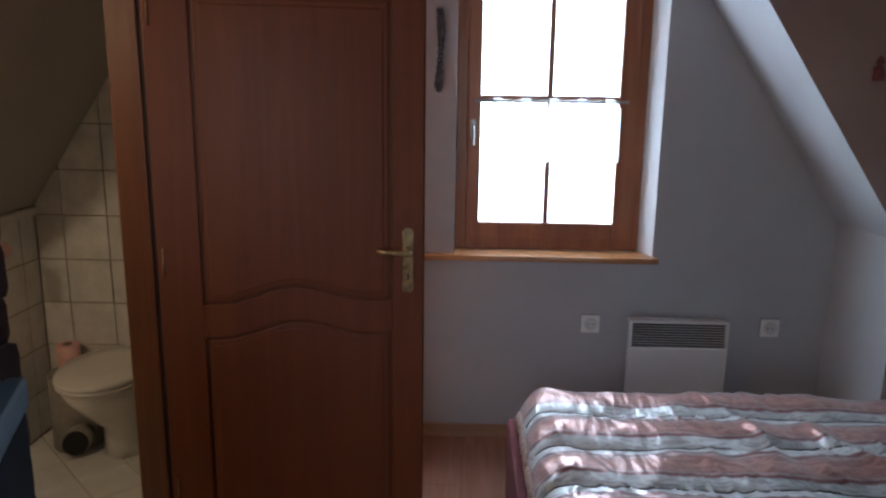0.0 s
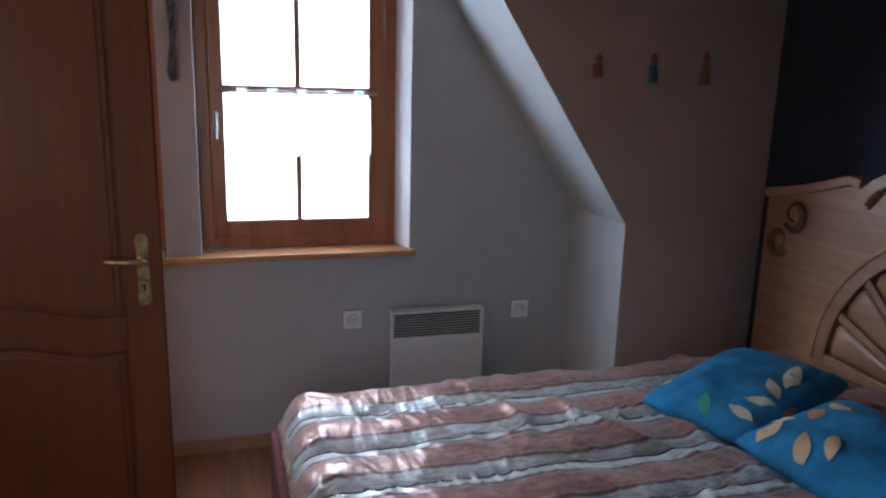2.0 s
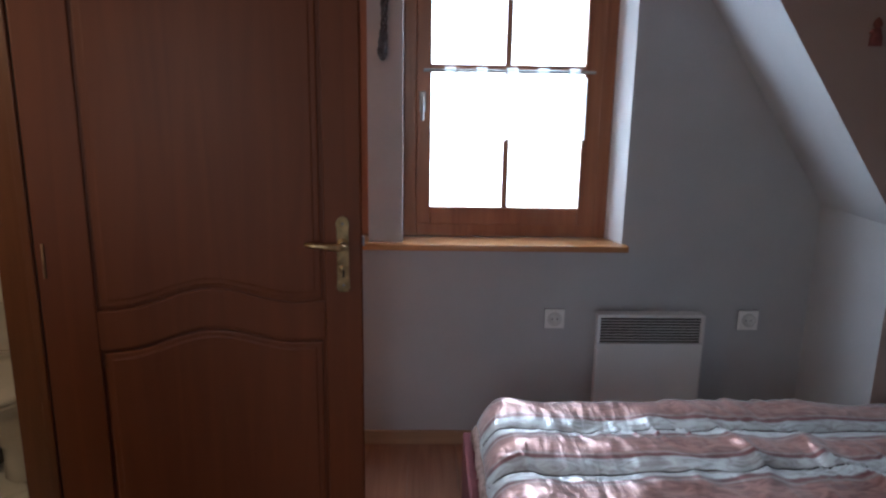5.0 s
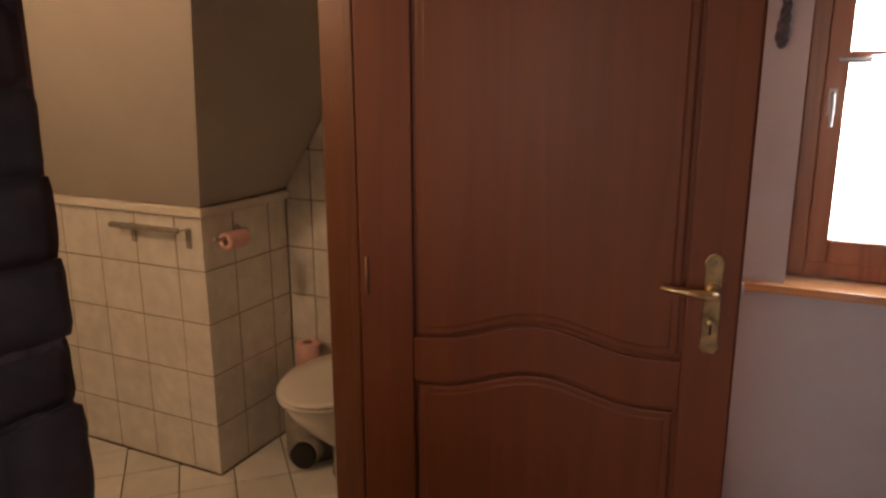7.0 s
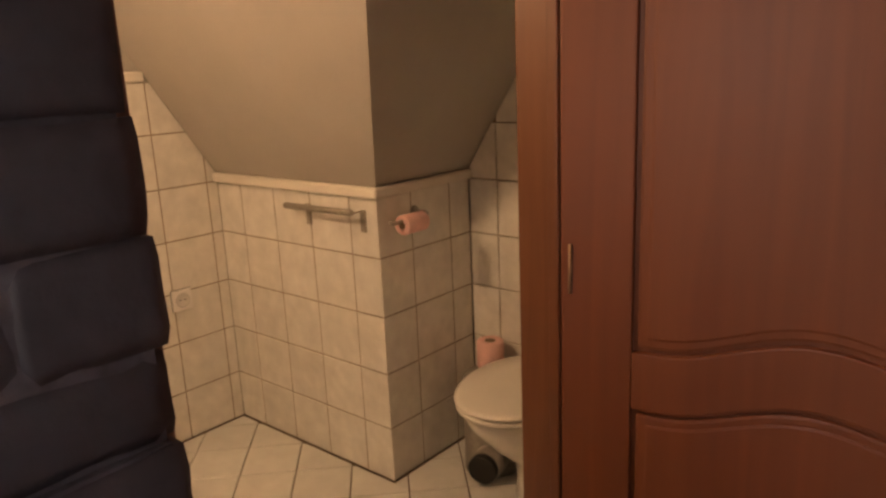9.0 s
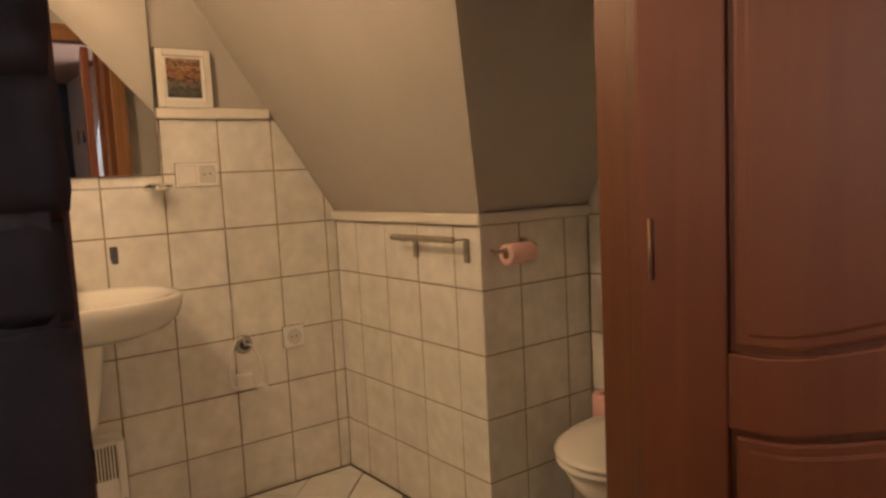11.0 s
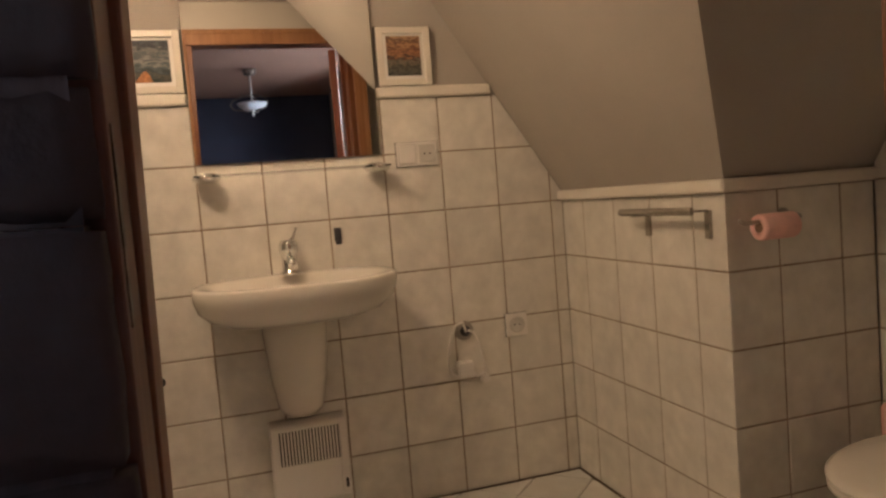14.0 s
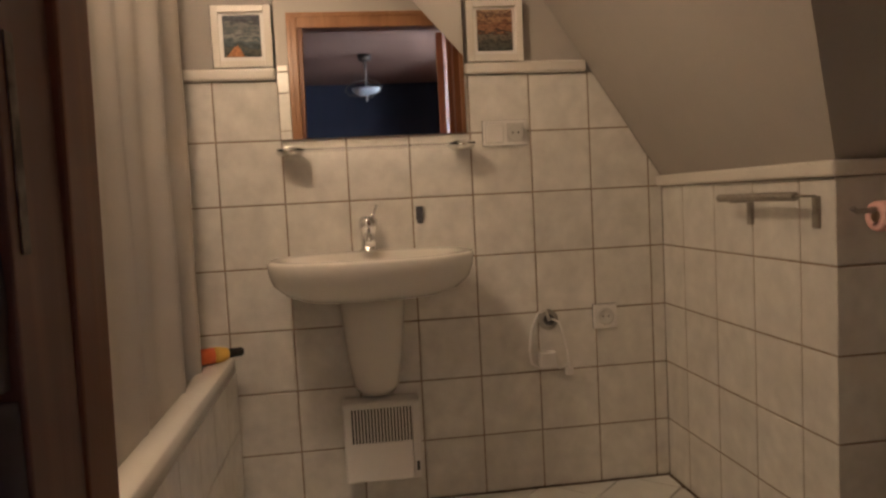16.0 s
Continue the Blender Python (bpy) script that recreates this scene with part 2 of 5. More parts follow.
def window_wall():
    """The dormer's outer wall, with two window openings."""
    x0, x1 = WEST - 0.2, EAST + 0.4
    y0, y1 = GABLE, GABLE + 0.28
    holes = ((1.90, 2.606), (2.738, 3.602))
    zb, zt = 0.862, 2.08
    bm = box((x0, y0, -0.1), (x1, y1, zb))
    box((x0, y0, zt), (x1, y1, CEIL), bm=bm)
    edges = [x0, holes[0][0], holes[0][1], holes[1][0], holes[1][1], x1]
    for a, b in zip(edges[::2], edges[1::2]):
        box((a, y0, zb), (b, y1, zt), bm=bm)
    structure("wall_north", bm, PAINT, "white-painted dormer wall below and around the windows", "wall")


window_wall()
# knee wall beside the dormer in the bedroom: vertical, its edge follows the dormer's slope
peak = EAST - (CEIL - KNEE) / DORMER
bm = prism([(EAST, -0.1), (RIGHT + 0.1, -0.1), (RIGHT + 0.1, CEIL), (peak, CEIL), (EAST, KNEE)], "Y", 0.0, GABLE + 0.1)
# faces towards -y are beige, the dormer edge keeps the white
for f in bm.faces:
    f.material_index = 1 if f.normal.y < -0.9 else 0
structure("wall_north_bedroom", bm,
          [PAINT, BEIGE_FRONT], "wall with a beige front and a slanting white dormer edge", "wall")
structure("wall_east", box((RIGHT, BACK - 0.1, -0.1), (RIGHT + 0.12, 0.0, CEIL)), BLUE, "dark navy-blue painted wall behind the bed", "wall")
# the opening in this unseen wall is added for the fill lamp
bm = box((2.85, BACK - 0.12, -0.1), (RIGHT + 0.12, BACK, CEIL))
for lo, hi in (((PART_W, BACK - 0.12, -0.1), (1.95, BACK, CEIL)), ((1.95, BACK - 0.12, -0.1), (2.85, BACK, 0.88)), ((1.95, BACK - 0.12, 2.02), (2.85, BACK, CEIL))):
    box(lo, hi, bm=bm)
structure("wall_south", bm, PAINT, "plain white bedroom wall with an added opening for fill light", "wall")


def partition():
    # plaster core of the partition, with the doorway through it
    core = PART_E - 0.03
    bm = box((PART_W, BACK, -0.1), (core, JAMB_S - 0.04, CEIL))
    box((PART_W, JAMB_N + 0.04, -0.1), (PART_E, GABLE, CEIL), bm=bm)
    box((PART_W, JAMB_S - 0.04, DOOR_H + 0.045), (PART_E, JAMB_N + 0.04, CEIL), bm=bm)
    structure("wall_partition", bm, PAINT_BATH, "painted partition between bathroom and bedroom with a doorway", "wall")


partition()
structure("wall_west", box((-0.12, BATH_S - 0.1, -0.1), (-0.01, 0.1, CEIL)), PAINT_BATH, "cream bathroom wall above white tiles", "wall")
structure("wall_south_bathroom", box((-0.12, BATH_S - 0.12, -0.1), (PART_W, BATH_S, CEIL)), PAINT_BATH, "cream painted bathroom wall behind the tub", "wall")


def bathroom_knee():
    # knee wall with the towel rail; the main roof leans over it, cut off along the valley of the dormer
    structure("wall_knee_bathroom", box((-0.12, 0.01, -0.1), (WEST - 0.01, GABLE + 0.1, KNEE)), GROUT, "grout bed of the tiled knee wall", "wall")
    top_y = -(CEIL - KNEE) / ROOF
    top_x = WEST + (CEIL - KNEE) / DORMER
    low, high = KNEE, CEIL
    bm = bmesh.new()
    a, b = bm.verts.new((-0.12, 0, low)), bm.verts.new((WEST, 0, low))
    c, d = bm.verts.new((top_x, top_y, high)), bm.verts.new((-0.12, top_y, high))
    e = bm.verts.new((WEST, GABLE + 0.05, low))
    f = bm.verts.new((top_x, GABLE + 0.05, high))
    g, h = bm.verts.new((-0.12, GABLE + 0.05, high)), bm.verts.new((-0.12, GABLE + 0.05, low))
    for face in ((a, b, c, d), (b, e, f, c), (d, c, f, g), (a, h, e, b), (h, g, f, e), (a, d, g, h)):
        bm.faces.new(face)
    bmesh.ops.recalc_face_normals(bm, faces=bm.faces[:])
    structure("ceiling_slope_bathroom", bm, PAINT_BATH, "cream painted roof slope meeting the dormer in a valley", "sloping ceiling")


bathroom_knee()

# far white overcast sky and pale ground outside the windows
BACKDROP = bpy.data.materials.new("bright_overcast_distance")
BACKDROP.use_nodes = True
_n, _l = BACKDROP.node_tree.nodes, BACKDROP.node_tree.links
_n.remove(_n["Principled BSDF"])
_e, _t, _r = _n.new("ShaderNodeEmission"), _n.new("ShaderNodeTexNoise"), _n.new("ShaderNodeValToRGB")
_c = _n.new("ShaderNodeTexCoord")
_t.inputs["Scale"].default_value, _t.inputs["Detail"].default_value = 0.18, 3
_r.color_ramp.elements[0].position, _r.color_ramp.elements[1].position = 0.42, 0.55
_r.color_ramp.elements[0].color, _r.color_ramp.elements[1].color = (0.62, 0.86, 0.92, 1), (0.95, 0.98, 1.0, 1)
_l.new(_c.outputs["Object"], _t.inputs["Vector"])
_l.new(_t.outputs[0], _r.inputs[0])
_l.new(_r.outputs[0], _e.inputs["Color"])
_e.inputs["Strength"].default_value = 4.0
_l.new(_e.outputs[0], _n["Material Output"].inputs["Surface"])
structure("backdrop", box((-60, 60, -30), (70, 60.2, 60)), BACKDROP, "white overcast sky and pale distance", "backdrop")

# ---- doorway and door ----


DULL_STEEL = material("tarnished_steel", (0.16, 0.13, 0.11), 0.55, 0.8, vary=0.5, scale=60)


def leaning(bm):
    """The latch jamb stands a little out of plumb."""
    for v in bm.verts:
        if v.co.y > JAMB_S - 0.02:
            v.co.y += 0.010 + 0.016 * (v.co.z - 1.0)
    return bm


def door_frame():
    """The timber lining of the doorway with casings on the bathroom side."""
    top = DOOR_H + 0.005
    root = thing("door_frame", "brown timber door frame lining the doorway", "door frame", kind="structure")
    bm = box((PART_W - 0.012, JAMB_N, 0), (1.79, JAMB_N + 0.038, top), 0.003)
    box((1.788, JAMB_N - 0.022, 0), (1.811, JAMB_N + 0.038, top), 0.004, bm=bm)
    part("hinge_jamb", bm, FRAME_WOOD, root)
    # near-black strip put in for the shade between jamb and leaf
    part("gap_filler", box((1.8112, JAMB_N - 0.014, 0.0), (1.8335, JAMB_N + 0.036, top), 0.002), GAP_SHADE, root, "dark strip for the shade in the door gap")
    bm = box((PART_W - 0.012, JAMB_S - 0.03, 0), (1.775, JAMB_S, top), 0.003)
    part("latch_jamb", leaning(bm), FRAME_WOOD, root)
    part("latch_rebate", box((1.7752, JAMB_S - 0.03, 0), (1.860, JAMB_S + 0.0045, top), 0.002), DARK_FRAME, root, "dark brown rebate of the frame")
    part("strike_plate", box((1.836, JAMB_S + 0.0044, 0.97), (1.848, JAMB_S + 0.006, 1.11), 0.001), DULL_STEEL, root, "steel strike plate")
    part("head", box((PART_W - 0.012, JAMB_S, DOOR_H), (1.85, JAMB_N, DOOR_H + 0.04), 0.003), FRAME_WOOD, root)
    for name, lo, hi in (("casing", (PART_W - 0.03, JAMB_S - 0.058, 0), (PART_W - 0.013, JAMB_S - 0.004, DOOR_H + 0.07)),
                         ("casing", (PART_W - 0.03, JAMB_N + 0.03, 0), (PART_W - 0.013, JAMB_N + 0.10, DOOR_H + 0.07)),
                         ("casing", (PART_W - 0.03, JAMB_S - 0.004, DOOR_H - 0.01), (PART_W - 0.013, JAMB_N + 0.03, DOOR_H + 0.07))):
        part(name, box(lo, hi, 0.006), PINE, root, "orange pine casing")
    for lo, hi in (((PART_W - 0.037, JAMB_S - 0.058, 0), (PART_W - 0.0302, JAMB_S - 0.034, DOOR_H + 0.07)),
                   ((PART_W - 0.037, JAMB_N + 0.076, 0), (PART_W - 0.0302, JAMB_N + 0.10, DOOR_H + 0.07)),
                   ((PART_W - 0.037, JAMB_S - 0.033, DOOR_H + 0.046), (PART_W - 0.0302, JAMB_N + 0.075, DOOR_H + 0.07))):
        part("casing_bead", box(lo, hi, 0.003), PINE, root)


door_frame()


def ogee(s, a, b, rise):
    """The waved edge of the door's panels: low at both ends, high between."""
    u = min(1.0, max(0.0, ((s - a) / (b - a) - 0.08) / 0.80))
    return rise * math.sin(math.pi * u) ** 2


HINGE = material("pale_brass_hinge", (0.36, 0.22, 0.12), 0.55, 0.5, vary=0.2, scale=40)
EDGE_MATTE = material("matte_door_edge", (0.10, 0.032, 0.016), 0.95, vary=0.15, scale=20, spec=0.05)


def door():
    root = thing("door_1", "open mahogany-brown panelled door with brass lever handle", "door", place=(1.831, -0.503, 0.008, 0, 0, 10.5), kind="structure")
    W, H, T = 0.838, DOOR_H - 0.02, 0.04
    a, b = 0.147, 0.737
    rise = 0.05
    low, up = (lambda x: 0.772), (lambda x: 0.879)
    n = 24
    xs = [a + (b - a) * i / n for i in range(n + 1)]
    part("core", box((0.03, 0.011, 0.02), (W - 0.02, T - 0.011, H - 0.02)), DOOR_WOOD, root)
    part("stile", box((0.018, 0, 0), (a, T, H), 0.004), DOOR_WOOD, root)
    part("stile", box((b, 0, 0), (W, T, H), 0.004), DOOR_WOOD, root)
    part("rail", box((a, 0, 0), (b, T, 0.13), 0.004), DOOR_WOOD, root)
    part("rail", box((a, 0, H - 0.12), (b, T, H), 0.004), DOOR_WOOD, root)
    mid = [(x, low(x) + ogee(x, a, b, rise)) for x in xs] + [(x, up(x) + ogee(x, a, b, rise)) for x in xs[::-1]]
    part("rail", prism(mid, "Y", 0, T, 0.004), DOOR_WOOD, root)

    def field(lo, hi, lower_wave, upper_wave, name="panel"):
        # a rounded bead round the field, then the flat field itself
        for nm, inset, y0, bev in (("moulding", 0.009, 0.003, 0.006), (name, 0.025, 0.0005, 0.006)):
            l, r = a + inset, b - inset
            pts = [l + (r - l) * i / n for i in range(n + 1)]
            bottom = [(x, lo(x) + inset + (ogee(x, a, b, rise) if lower_wave else 0)) for x in pts]
            top = [(x, hi(x) - inset + (ogee(x, a, b, rise) if upper_wave else 0)) for x in pts]
            part(nm, prism(bottom + top[::-1], "Y", y0, T - y0, bev), DOOR_WOOD, root)

    field(up, lambda x: H - 0.12, True, False)
    field(lambda x: 0.13, low, False, True)
    # dark matte strip added over the leaf's edge to stop the window's glare
    part("matte_edge_strip", box((W + 0.0002, 0.002, 0.003), (W + 0.003, T - 0.002, H - 0.003)), EDGE_MATTE, root)
    # brass furniture: a long plate with waisted ends, cylinder and lever
    px = 0.787
    shape = [(0.011, 0.906), (0.019, 0.918), (0.0165, 0.945), (0.0165, 1.078), (0.019, 1.100), (0.012, 1.114), (0.0, 1.119)]
    outline = [(px + u, z) for u, z in shape] + [(px - u, z) for u, z in shape[-2::-1]]
    plate = part("handle_plate", prism(outline, "Y", -0.006, -0.0002, 0.002), BRASS, root, "worn brass plate")
    part("cylinder", lathe([(0.0125, 0), (0.0125, 0.007), (0.009, 0.010), (0.0, 0.010)], 20, pose(px, -0.006, 0.972, 90)), BRASS, plate, "round brass key cylinder")
    part("keyhole", box((px - 0.0025, -0.0168, 0.950), (px + 0.0025, -0.0158, 0.972), 0.0004), DARK, plate, "dark keyhole")
    part("boss", lathe([(0.016, 0), (0.016, 0.004), (0.011, 0.010), (0.0, 0.010)], 20, pose(px, -0.006, 1.042, 90)), BRASS, plate)
    part("lever", tube([(px, -0.012, 1.042), (px, -0.045, 1.042), (px - 0.012, -0.055, 1.043), (px - 0.05, -0.057, 1.048), (px - 0.085, -0.054, 1.051), (px - 0.103, -0.050, 1.054)],
                       [0.009, 0.009, 0.011, 0.0085, 0.0075, 0.006], 12), BRASS, root, "brass lever")
    for z in (0.925, 1.098):
        part("screw", lathe([(0.004, 0), (0.003, 0.0015), (0.0, 0.002)], 10, pose(px, -0.006, z, 90)), STEEL, plate)
    part("latch", box((W + 0.003, 0.012, 1.03), (W + 0.010, 0.028, 1.055), 0.002), STEEL, root)
    for z in (0.25, 1.02, 1.76):
        part("hinge", tube([(0.036, -0.001, z - 0.045), (0.036, -0.001, z + 0.045)], 0.0036, 10), HINGE, root, "brass hinge pin")


door()

# ---- bedroom: windows, wall fittings ----
GLASS = bpy.data.materials.new("window_glass")
GLASS.use_nodes = True
_b = GLASS.node_tree.nodes["Principled BSDF"]
_b.inputs["Transmission Weight"].default_value, _b.inputs["Roughness"].default_value, _b.inputs["IOR"].default_value = 1.0, 0.0, 1.45
SHEER = bpy.data.materials.new("sheer_curtain")
SHEER.use_nodes = True
_n, _l = SHEER.node_tree.nodes, SHEER.node_tree.links
_tr, _tl, _mx = _n.new("ShaderNodeBsdfTransparent"), _n.new("ShaderNodeBsdfTranslucent"), _n.new("ShaderNodeMixShader")
_tl.inputs["Color"].default_value = (0.92, 0.96, 0.98, 1)
_mx.inputs[0].default_value = 0.55
_l.new(_tr.outputs[0], _mx.inputs[1])
_l.new(_tl.outputs[0], _mx.inputs[2])
_l.new(_mx.outputs[0], _n["Material Output"].inputs["Surface"])


def window(name, x0, x1, label):
    """A timber casement with four panes, set back in its opening."""
    zb, zt, y0, y1 = 0.866, 2.08, 0.592, 0.655
    root = thing(name, label, "window", kind="structure")
    f, s = 0.05, 0.058
    for nm, lo, hi in (("window_frame", (x0, y0, zb), (x0 + f, y1, zt)), ("window_frame", (x1 - f, y0, zb), (x1, y1, zt)),
                       ("window_frame", (x0 + f, y0, zb), (x1 - f, y1, zb + f)), ("window_frame", (x0 + f, y0, zt - f), (x1 - f, y1, zt))):
        part(nm, box(lo, hi, 0.004), WINDOW_WOOD, root)
    a, b, c, d = x0 + f, x1 - f, zb + f, zt - f
    ys = y0 - 0.012
    for lo, hi in (((a, ys, c), (a + s, y1 - 0.01, d)), ((b - s - 0.012, ys, c), (b, y1 - 0.01, d)), ((a + s, ys, c), (b - s - 0.012, y1 - 0.01, c + s + 0.014)), ((a + s, ys, d - s), (b - s - 0.012, y1 - 0.01, d))):
        part("sash", box(lo, hi, 0.006), WINDOW_WOOD, root)
    gx0, gx1, gz0, gz1 = a + s, b - s - 0.012, c + s + 0.014, d - s
    mx, mz = (gx0 + gx1) / 2, 1.528
    part("glazing_bar", box((mx - 0.012, 0.590, gz0), (mx + 0.012, 0.612, gz1), 0.003), WINDOW_WOOD, root)
    part("glazing_bar", box((gx0, 0.591, mz - 0.017), (gx1, 0.611, mz + 0.017), 0.003), WINDOW_WOOD, root)
    for px0, px1 in ((gx0, mx - 0.012), (mx + 0.012, gx1)):
        for pz0, pz1 in ((gz0, mz - 0.017), (mz + 0.017, gz1)):
            pane = part("pane", box((px0, 0.598, pz0), (px1, 0.602, pz1)), GLASS, root, "clear glass")
            pane.visible_shadow = False
    handle = part("window_handle", box((a + 0.012, ys - 0.012, 1.36), (a + 0.036, ys - 0.0005, 1.44), 0.004), STEEL, root, "grey metal window handle")
    part("lever", tube([(a + 0.024, ys - 0.012, 1.425), (a + 0.024, ys - 0.035, 1.42), (a + 0.024, ys - 0.038, 1.33)], 0.007), STEEL, handle)
    return gx0, gx1


G0, G1 = window("window_1", 2.738, 3.560, "varnished timber window with four bright panes")
structure("window_reveal", prism([(3.6018, 0.4803), (3.6018, 0.759), (3.5602, 0.759), (3.5602, 0.592)], "Z", 0.8645, 2.079), REVEAL_DAYLIT, "white plaster reveal of the window, daylight painted in", "reveal")
window("window_2", 1.90, 2.606, "varnished timber window beside a narrow white pier")


# made-up frame round the fill lamp's opening behind the walker
def added_rear_window():
    root = thing("unseen_window", "added timber window, unseen, round the rear fill lamp", "window", kind="structure")
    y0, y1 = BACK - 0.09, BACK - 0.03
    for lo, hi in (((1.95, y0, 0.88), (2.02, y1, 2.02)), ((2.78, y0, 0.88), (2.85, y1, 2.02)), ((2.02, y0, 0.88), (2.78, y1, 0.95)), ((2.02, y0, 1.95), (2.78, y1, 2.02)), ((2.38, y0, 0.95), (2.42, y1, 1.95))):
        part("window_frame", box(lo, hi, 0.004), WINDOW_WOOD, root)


added_rear_window()
structure("window_sill", box((1.868, GABLE - 0.04, 0.838), (3.622, 0.7, 0.864), 0.004), SILL_WOOD, "honey-coloured pine sill below both windows", "window sill")


def cafe_curtain():
    root = thing("cafe_curtain", "sheer white cafe curtain hung on a rod across the window", "curtain")
    y = 0.532
    part("rod", tube([(G0 - 0.03, y, 1.52), (G1 + 0.03, y, 1.52)], 0.006), STEEL, root, "thin dark curtain rod")
    bm = bmesh.new()
    nx, nz = 90, 14
    grid = []
    for i in range(nx + 1):
        u = i / nx
        col = []
        for j in range(nz + 1):
            v = j / nz
            x = G0 + 0.002 + (G1 - G0 - 0.004) * u
            end = 1.255 + 0.012 * math.sin(u * 40)
            col.append(bm.verts.new((x, y - 0.003 + 0.008 * math.sin(u * 62 + 2 * math.sin(u * 9)) * (0.5 + 0.5 * v), 1.500 + (end - 1.500) * v)))
        grid.append(col)
    for i in range(nx):
        for j in range(nz):
            bm.faces.new((grid[i][j], grid[i + 1][j], grid[i + 1][j + 1], grid[i][j + 1])).smooth = True
    part("cloth", bm, SHEER, root, "sheer white cloth")
    for k in range(5):
        x = G0 + 0.07 + k * (G1 - G0 - 0.12) / 4
        part("tab", box((x - 0.021, y - 0.010, 1.498), (x + 0.021, y + 0.010, 1.533), 0.004), SHEER, root, "white cloth loop")


cafe_curtain()


DARK_CLIP = material("dark_grey_plastic", (0.06, 0.06, 0.07), 0.5)
# darker copy of the white plastic, recess shade put into its colour
INSERT = material("shaded_socket_plastic", (0.64, 0.63, 0.60), 0.5, vary=0.03)


def socket(place, name="wall_socket", double=False):
    """A square white wall socket, its face towards local -y."""
    root = thing(name, "white plastic wall switch and socket in one frame" if double else "white plastic wall socket with a round well", "socket", "wall sockets", place)
    w = 0.145 if double else 0.08
    part("cover", box((-w / 2, -0.013, -0.04), (w / 2, -0.0005, 0.04), 0.003), PLASTIC, root)
    # dark backing that draws a shadow line round the cover
    part("shadow_gap", box((-w / 2 - 0.0012, -0.004, -0.0412), (w / 2 + 0.0012, -0.0004, 0.0412)), DARK_CLIP, root, "dark backing for the shadow line round the cover")
    cx = 0.034 if double else 0.0
    well = lathe([(0.0285, 0), (0.0285, 0.004), (0.0235, 0.004), (0.021, 0.0015), (0.0, 0.0015)], 28, pose(cx, -0.0125, 0, 90))
    part("insert", well, INSERT, root, "round socket insert")
    for dx in (-0.0095, 0.0095):
        part("pin_hole", lathe([(0.003, 0), (0.003, 0.0008)], 10, pose(cx + dx, -0.0138, 0, 90)), DARK, root, "dark hole")
    if double:
        part("rocker_gap", box((-0.0665, -0.0140, -0.0325), (-0.0055, -0.0125, 0.0325)), INSERT, root, "shaded gap round the rocker")
        part("rocker", box((-0.064, -0.0185, -0.030), (-0.008, -0.0125, 0.030), 0.003), PLASTIC, root)
        part("socket_rim", box((0.0055, -0.0145, -0.0305), (0.0625, -0.0125, 0.0305), 0.001), INSERT, root, "shaded square rim")
    return root


socket((3.35, GABLE, 0.556, 0, 0, 0))
socket((4.136, GABLE, 0.556, 0, 0, 0))


def convector():
    root = thing("convector_heater", "white electric convector heater mounted on the wall", "heater")
    x0, x1, z0, z1, y = 3.507, 3.936, 0.16, 0.597, 0.4
    part("back_box", box((x0 + 0.012, y + 0.02, z0 + 0.01), (x1 - 0.012, GABLE - 0.001, z1 - 0.012), 0.004), ENAMEL, root)
    bm = box((x0, y, z0), (x1, y + 0.02, z1 - 0.118), 0.006)
    part("front_panel", bm, ENAMEL, root)
    bm = box((x0, y, z1 - 0.012), (x1, y + 0.06, z1), 0.004)
    box((x0, y, z1 - 0.118), (x0 + 0.014, y + 0.02, z1 - 0.012), 0.002, bm=bm)
    box((x1 - 0.014, y, z1 - 0.118), (x1, y + 0.02, z1 - 0.012), 0.002, bm=bm)
    part("grille_frame", bm, ENAMEL, root)
    # black sheet stands for the shade between the slats
    part("grille_shadow", box((x0 + 0.014, y + 0.016, z1 - 0.118), (x1 - 0.014, y + 0.0195, z1 - 0.012)), DARK, root, "dark sheet for the shade inside the grille")
    for k in range(8):
        z = z1 - 0.1085 + k * 0.0118
        part("slat", box((x0 + 0.014, y + 0.007, z), (x1 - 0.014, y + 0.0155, z + 0.0028), 0.0008), ENAMEL, root)


convector()


def baseboard():
    root = thing("baseboard", "light wooden skirting board along the walls", "baseboard", kind="structure")
    for lo, hi in (((PART_E + 0.002, GABLE - 0.014, 0), (EAST, GABLE - 0.001, 0.062)), ((EAST - 0.014, 0.0, 0), (EAST - 0.001, GABLE - 0.014, 0.062)),
                   ((EAST - 0.014, -0.014, 0), (RIGHT - 0.015, -0.001, 0.062)), ((RIGHT - 0.014, BACK, 0), (RIGHT - 0.001, -0.001, 0.062))):
        part("board", box(lo, hi, 0.004), BOARD, root)


BOARD = wood("light_skirting_wood", (0.34, 0.2, 0.11), (0.46, 0.29, 0.17), 0.45, "X", 6)
baseboard()


